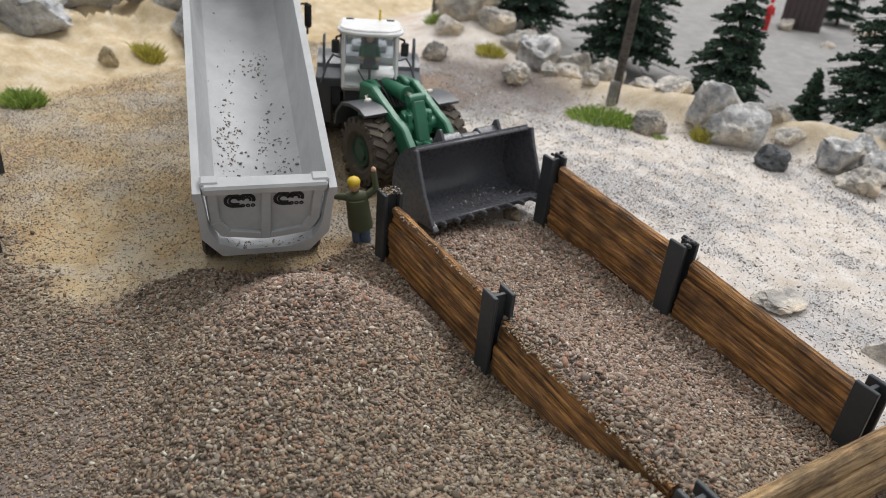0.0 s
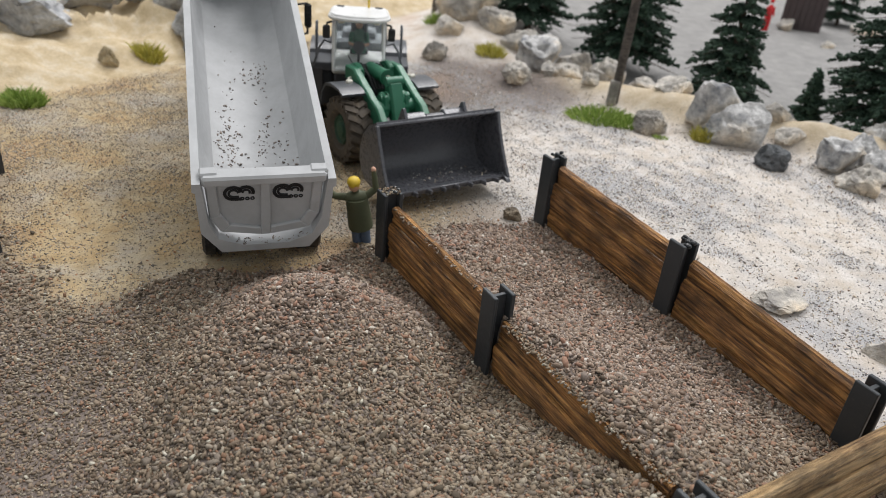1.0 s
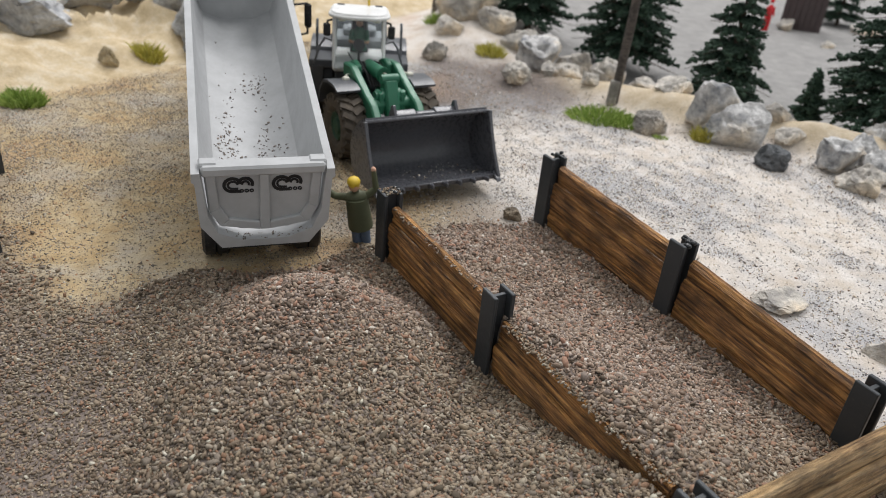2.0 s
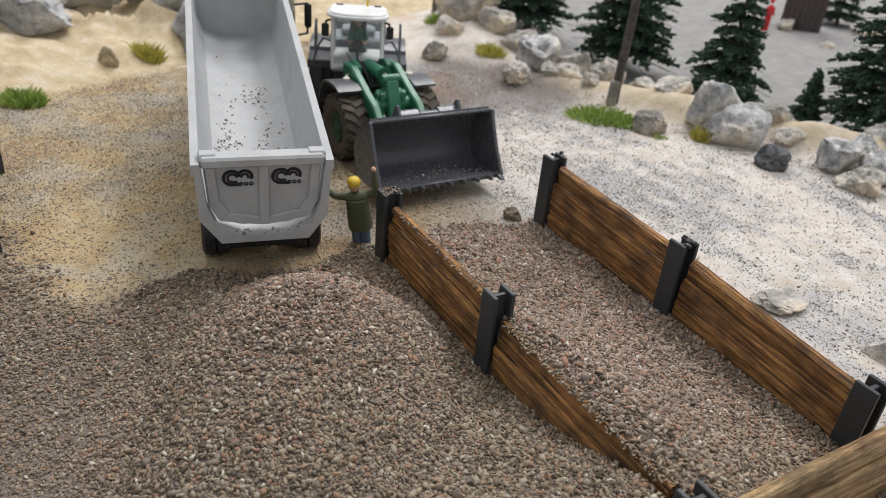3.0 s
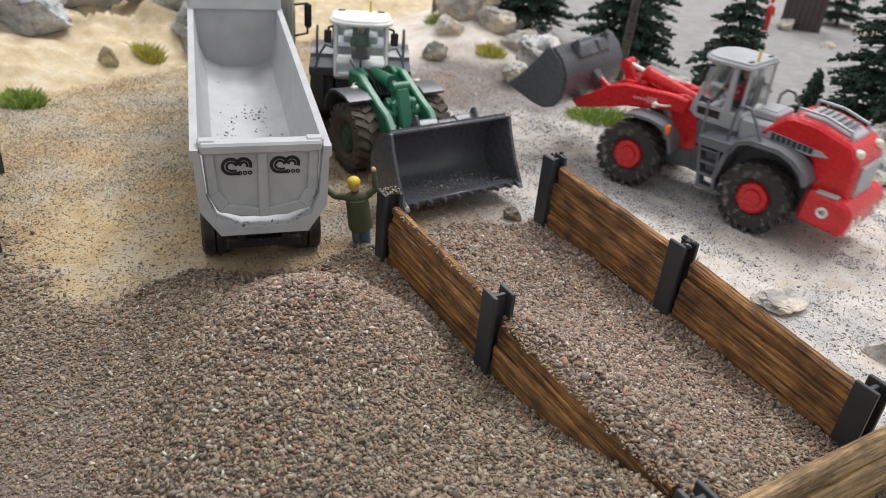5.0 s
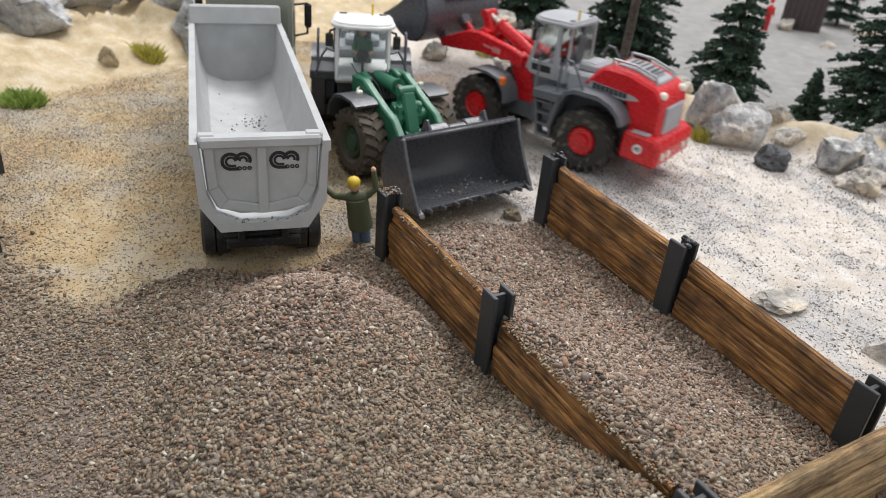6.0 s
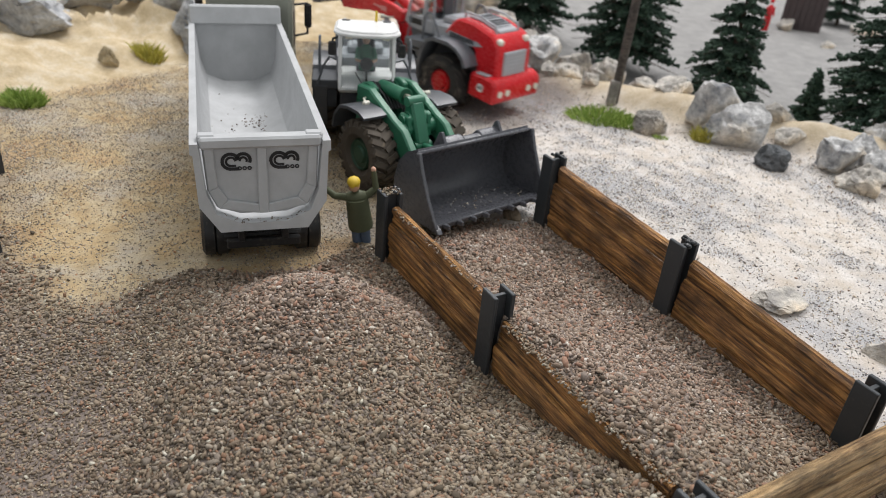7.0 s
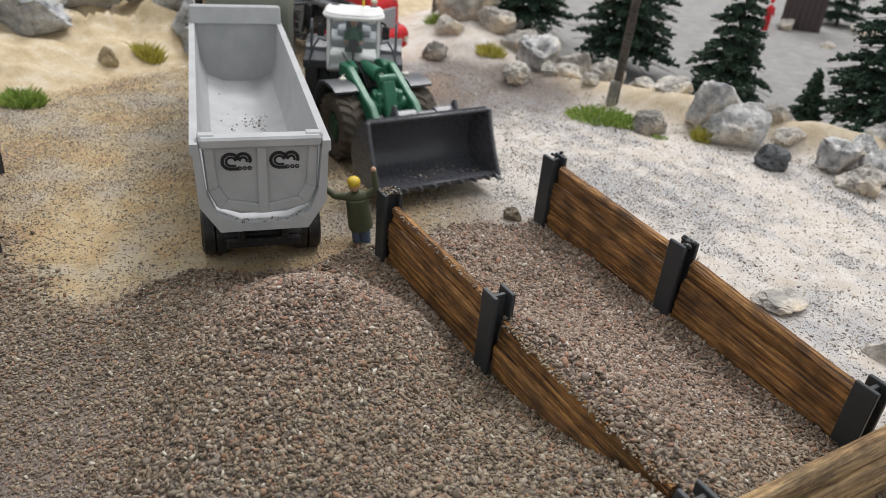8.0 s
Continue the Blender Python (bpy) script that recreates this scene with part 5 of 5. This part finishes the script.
    # tailgate set back in the opening
    bm = B()

    def plate(pts, x_in, x_out, bev=0.25):
        a = [bm.verts.new((x_in - HINGE[0], y, z - HINGE[1])) for y, z in pts]
        b = [bm.verts.new((x_out - HINGE[0], y, z - HINGE[1])) for y, z in pts]
        fs = [bm.faces.new(a), bm.faces.new(b[::-1])]
        for i in range(len(pts)):
            fs.append(bm.faces.new((a[i], b[i], b[(i + 1) % len(pts)], a[(i + 1) % len(pts)])))
        if bev:
            bmesh.ops.recalc_face_normals(bm, faces=fs)
            bmesh.ops.bevel(bm, geom=list({e for f in fs for e in f.edges}), offset=bev, segments=1, affect="EDGES", clamp_overlap=True)

    gate = [(-W + 2.3, zt - 0.4), (W - 2.3, zt - 0.4), (W - 2.8, zb + 9.5), (10, zb + 5.2), (5, zb + 3.4), (-5, zb + 3.4), (-10, zb + 5.2), (-W + 2.8, zb + 9.5)]
    plate(gate, 3.2, 2.2, 0.1)
    tail = part("tailgate", bm, M_TIPPER, body)
    bm = B()
    zc = zt - 0.6
    plate([(-W + 1.9, zc - 0.9), (W - 1.9, zc - 0.9), (W - 1.9, zc + 1.6), (-W + 1.9, zc + 1.6)], 3.8, 0.3, 0.5)
    part("top_rail", bm, M_TIPPER, tail)
    for y in (-W + 3.4, W - 3.4):
        bm = B()
        plate([(y - 1.9, zc + 0.2), (y + 1.9, zc + 0.2), (y + 1.9, zc + 1.9), (y - 1.9, zc + 1.9)], 4.0, 1.4, 0.4)
        part("hinge_block", bm, M_TIPPER, tail)
    for a, b, c, d in (((-W + 2.6, zt - 1.5), (-W + 4.6, zt - 1.5), (-W + 5.2, zb + 10.4), (-W + 3.0, zb + 9.4)), ((W - 4.6, zt - 1.5), (W - 2.6, zt - 1.5), (W - 3.0, zb + 9.4), (W - 5.2, zb + 10.4)),
                       ((-W + 3.0, zb + 9.5), (-W + 5.2, zb + 10.5), (-7.6, zb + 7.2), (-9.6, zb + 5.2)), ((W - 5.2, zb + 10.5), (W - 3.0, zb + 9.5), (9.6, zb + 5.2), (7.6, zb + 7.2)),
                       ((-9.6, zb + 5.2), (-7.6, zb + 7.2), (-1, zb + 5.8), (-1, zb + 3.6)), ((9.6, zb + 5.2), (7.6, zb + 7.2), (1, zb + 5.8), (1, zb + 3.6)), ((-1.1, zb + 3.6), (1.1, zb + 3.6), (1.0, zt - 1.5), (-1.0, zt - 1.5))):
        bm = B()
        plate([a, b, c, d], 2.3, 1.3, 0.2)
        part("rib", bm, M_TIPPER, tail)
    # two round-cornered black emblems, as plain shapes
    for yc in (5.1, -5.1):
        bm = B()
        def arc(cy, cz, r, a0, a1, n=12):
            return [(cy + r * math.cos(radians(a0 + (a1 - a0) * q / n)), cz + r * math.sin(radians(a0 + (a1 - a0) * q / n))) for q in range(n + 1)]

        strokes = [([(0.2, -1.75)] + arc(-1.45, 0.0, 1.75, 262, 22) + arc(1.2, 0.3, 1.45, 168, -22), 0.68),
                   ([(-0.4, -1.0)] + arc(-1.4, -0.02, 0.98, 262, 10), 0.46), (arc(1.2, 0.2, 0.72, 185, -22), 0.46)]
        for pts, wide in strokes:
            for (y0, z0), (y1, z1) in zip(pts, pts[1:]):
                dd = Vector((y1 - y0, z1 - z0))
                m = Matrix.Translation((2.12 - HINGE[0], yc - (y0 + y1) / 2, 30.0 - HINGE[1] + (z0 + z1) / 2)) @ Matrix.Rotation(-math.atan2(dd.y, dd.x), 4, "X")
                box(bm, (0, 0, 0), (0.25, dd.length + wide * 0.3, wide), 0, m)
        for q in range(3):
            ring = arc(0.35 + q * 1.05, -1.62, 0.36, 0, 360, 10)
            for (y0, z0), (y1, z1) in zip(ring, ring[1:]):
                dd = Vector((y1 - y0, z1 - z0))
                m = Matrix.Translation((2.12 - HINGE[0], yc - (y0 + y1) / 2, 30.0 - HINGE[1] + (z0 + z1) / 2)) @ Matrix.Rotation(-math.atan2(dd.y, dd.x), 4, "X")
                box(bm, (0, 0, 0), (0.25, dd.length + 0.06, 0.22), 0, m)
        part("emblem", bm, M_LOGO, tail, "black looped emblem")
    # crumbs left on the floor of the body
    rng = np.random.default_rng(11)
    m = 420
    u = np.concatenate([rng.normal(26, 12, m - 290), rng.normal(28, 16, 200), rng.normal(62, 4, 50), rng.normal(10, 4, 40)])
    v = np.concatenate([rng.normal(-4.5, 2.6, m - 290), rng.normal(6.0, 1.6, 200), rng.normal(-2, 2.0, 50), rng.uniform(-9, 9, 40)])
    ok = (u > 5) & (u < 98) & (np.abs(v) < 11)
    u, v = np.concatenate([u[ok], rng.uniform(0.2, 2.0, 48)]), np.concatenate([v[ok], rng.uniform(-9.5, 9.5, 48)])
    zf = zb + 2.0 + np.where(np.abs(v) > 5, (np.abs(v) - 5) / 5.2 * 2.4, 0)
    sz = np.clip(rng.lognormal(-0.68, 0.3, len(u)), 0.3, 0.95) * np.where(u < 2.1, 0.7, 1.0)
    strew("spilt_gravel", u - HINGE[0], v, zf + sz * 0.12 - HINGE[1], sz, M_CRUMB, "", "", rng, 0.5, body)
    return root, body


TIPPER, TIPPER_BODY = make_tipper()


# ---- what moves ----
GREEN_ROWS = [  # seconds, x, y, heading of the rear unit, steering, lift of the arms
    (0.0, -28.4, 230.8, -81.8, 31.0, 0), (0.5, -29.0, 232.1, -81.3, 30.0, 0), (1.0, -34.2, 247.3, -82.4, 25.4, 0), (1.5, -34.1, 250.1, -82.0, 20.4, 0), (1.9, -34.5, 250.2, -82.4, 22.0, 0),
    (3.0, -35.0, 249.8, -82.8, 24.4, 0), (3.5, -34.7, 249.4, -83.1, 25.0, 0), (4.0, -33.8, 245.7, -82.6, 26.8, 0), (4.5, -33.2, 243.3, -81.8, 26.9, 0), (6.0, -31.6, 237.7, -81.4, 29.8, 0),
    (6.4, -29.2, 228.6, -80.6, 31.4, 0), (7.6, -29.1, 228.5, -80.6, 31.4, 0), (8.0, -36.3, 249.1, -82.6, 24.9, 0)]
RED_ROWS = [
    (0.0, 268, -110, 117, 0, -3), (3.0, 172, 92, 117, 0, -3), (3.4, 154, 128, 119, 2, -3), (3.8, 135.5, 162.3, 123, 5, -3), (4.0, 127.3, 178.7, 126, 8, -2.5), (4.2, 117.7, 191.5, 128, 12, -2), (4.5, 100.1, 210.1, 132, 12.5, -2.5),
    (4.7, 93.2, 213.2, 133.5, 11, -2), (5.3, 70, 233.5, 140, 3, 5), (5.9, 38.6, 251.4, 145.4, -5.8, 12), (6.0, 33.3, 255.2, 144.4, -5.6, 11.5), (6.5, 14.0, 277.0, 141.5, -1, 11), (6.8, -1.5, 294.0, 139.5, 1, 11),
    (7.0, -12.6, 306.6, 138.2, 0, 11), (7.4, -41.5, 328.0, 145, 0, 11), (7.7, -57, 341.5, 149, 2, 11), (8.0, -72, 350, 151, 2, 11)]
TILT_ROWS = [(0.0, 22.25), (0.5, 20.3), (1.0, 18.4), (1.5, 16.1), (3.0, 10.0), (3.5, 8.25), (4.0, 6.6), (4.5, 5.0), (5.3, 2.1), (6.0, 0.0), (6.4, 0.0), (8.0, 0.0)]
ARM_PARTS = ("lift_arm", "lift_cylinder", "cross_tube", "bell_crank", "tilt_cylinder", "piston_rod", "bucket", "lift_arm_print")


def drive(root, front, wheels, rows):
    walk(root, [(t, P(x, y, z, 0, 0, a)) for t, x, y, a, st, up, z in rows])
    hinge = Matrix.Translation(Vector((8, 0, 28)) * MM)
    for ob in front:
        raised = ob.name.split(".")[0] in ARM_PARTS
        walk(ob, [(t, Rz(st) @ hinge @ Matrix.Rotation(radians(-up if raised else 0), 4, "Y") @ hinge.inverted()) for t, x, y, a, st, up, z in rows])
    for ob, wx, wy in wheels:
        turned, keys, last = 0.0, [], None
        for t, x, y, a, st, up, z in rows:
            if last:
                turned += ((x - last[0]) * math.cos(radians(a)) + (y - last[1]) * math.sin(radians(a))) / 10.3
            last = (x, y)
            axle = Matrix.Translation(Vector((wx, wy, 10.2)) * MM) @ Matrix.Rotation(turned, 4, "Y")
            keys.append((t, Rz(st if wx > 0 else 0) @ axle))
        walk(ob, keys)


def dense(rows, dt=0.1):
    """Rows every dt seconds, eased between the given ones (monotone cubic)."""
    rows = np.array(rows, float)
    t = rows[:, 0]
    out = []
    for k in range(int(round(8.0 / dt)) + 1):
        tt = k * dt
        i = int(min(len(t) - 2, max(0, np.searchsorted(t, tt, side="right") - 1)))
        h = t[i + 1] - t[i]
        u = (tt - t[i]) / h
        vals = []
        for c in range(1, rows.shape[1]):
            v = rows[:, c]
            sl = [(v[j + 1] - v[j]) / (t[j + 1] - t[j]) for j in range(len(t) - 1)]

            def tangent(j):
                if j == 0:
                    return sl[0]
                if j == len(t) - 1:
                    return sl[-1]
                if sl[j - 1] * sl[j] <= 0:
                    return 0.0
                return 2 * sl[j - 1] * sl[j] / (sl[j - 1] + sl[j])

            m0, m1 = tangent(i), tangent(i + 1)
            vals.append(v[i] * (2 * u ** 3 - 3 * u ** 2 + 1) + h * m0 * (u ** 3 - 2 * u ** 2 + u) + v[i + 1] * (3 * u ** 2 - 2 * u ** 3) + h * m1 * (u ** 3 - u ** 2))
        out.append((tt, *vals))
    return out


def motions():
    drive(GREEN, GREEN_FRONT, GREEN_WHEELS, [(*r, 0.2) for r in dense(GREEN_ROWS)])
    drive(RED, RED_FRONT, RED_WHEELS, [(*r, 0.2) for r in dense(RED_ROWS)])
    h = Vector((HINGE[0], 0, HINGE[1])) * MM
    walk(TIPPER_BODY, [(t, Matrix.Translation(h) @ Matrix.Rotation(radians(-a), 4, "Y")) for t, a in dense(TILT_ROWS, 0.25)])


motions()
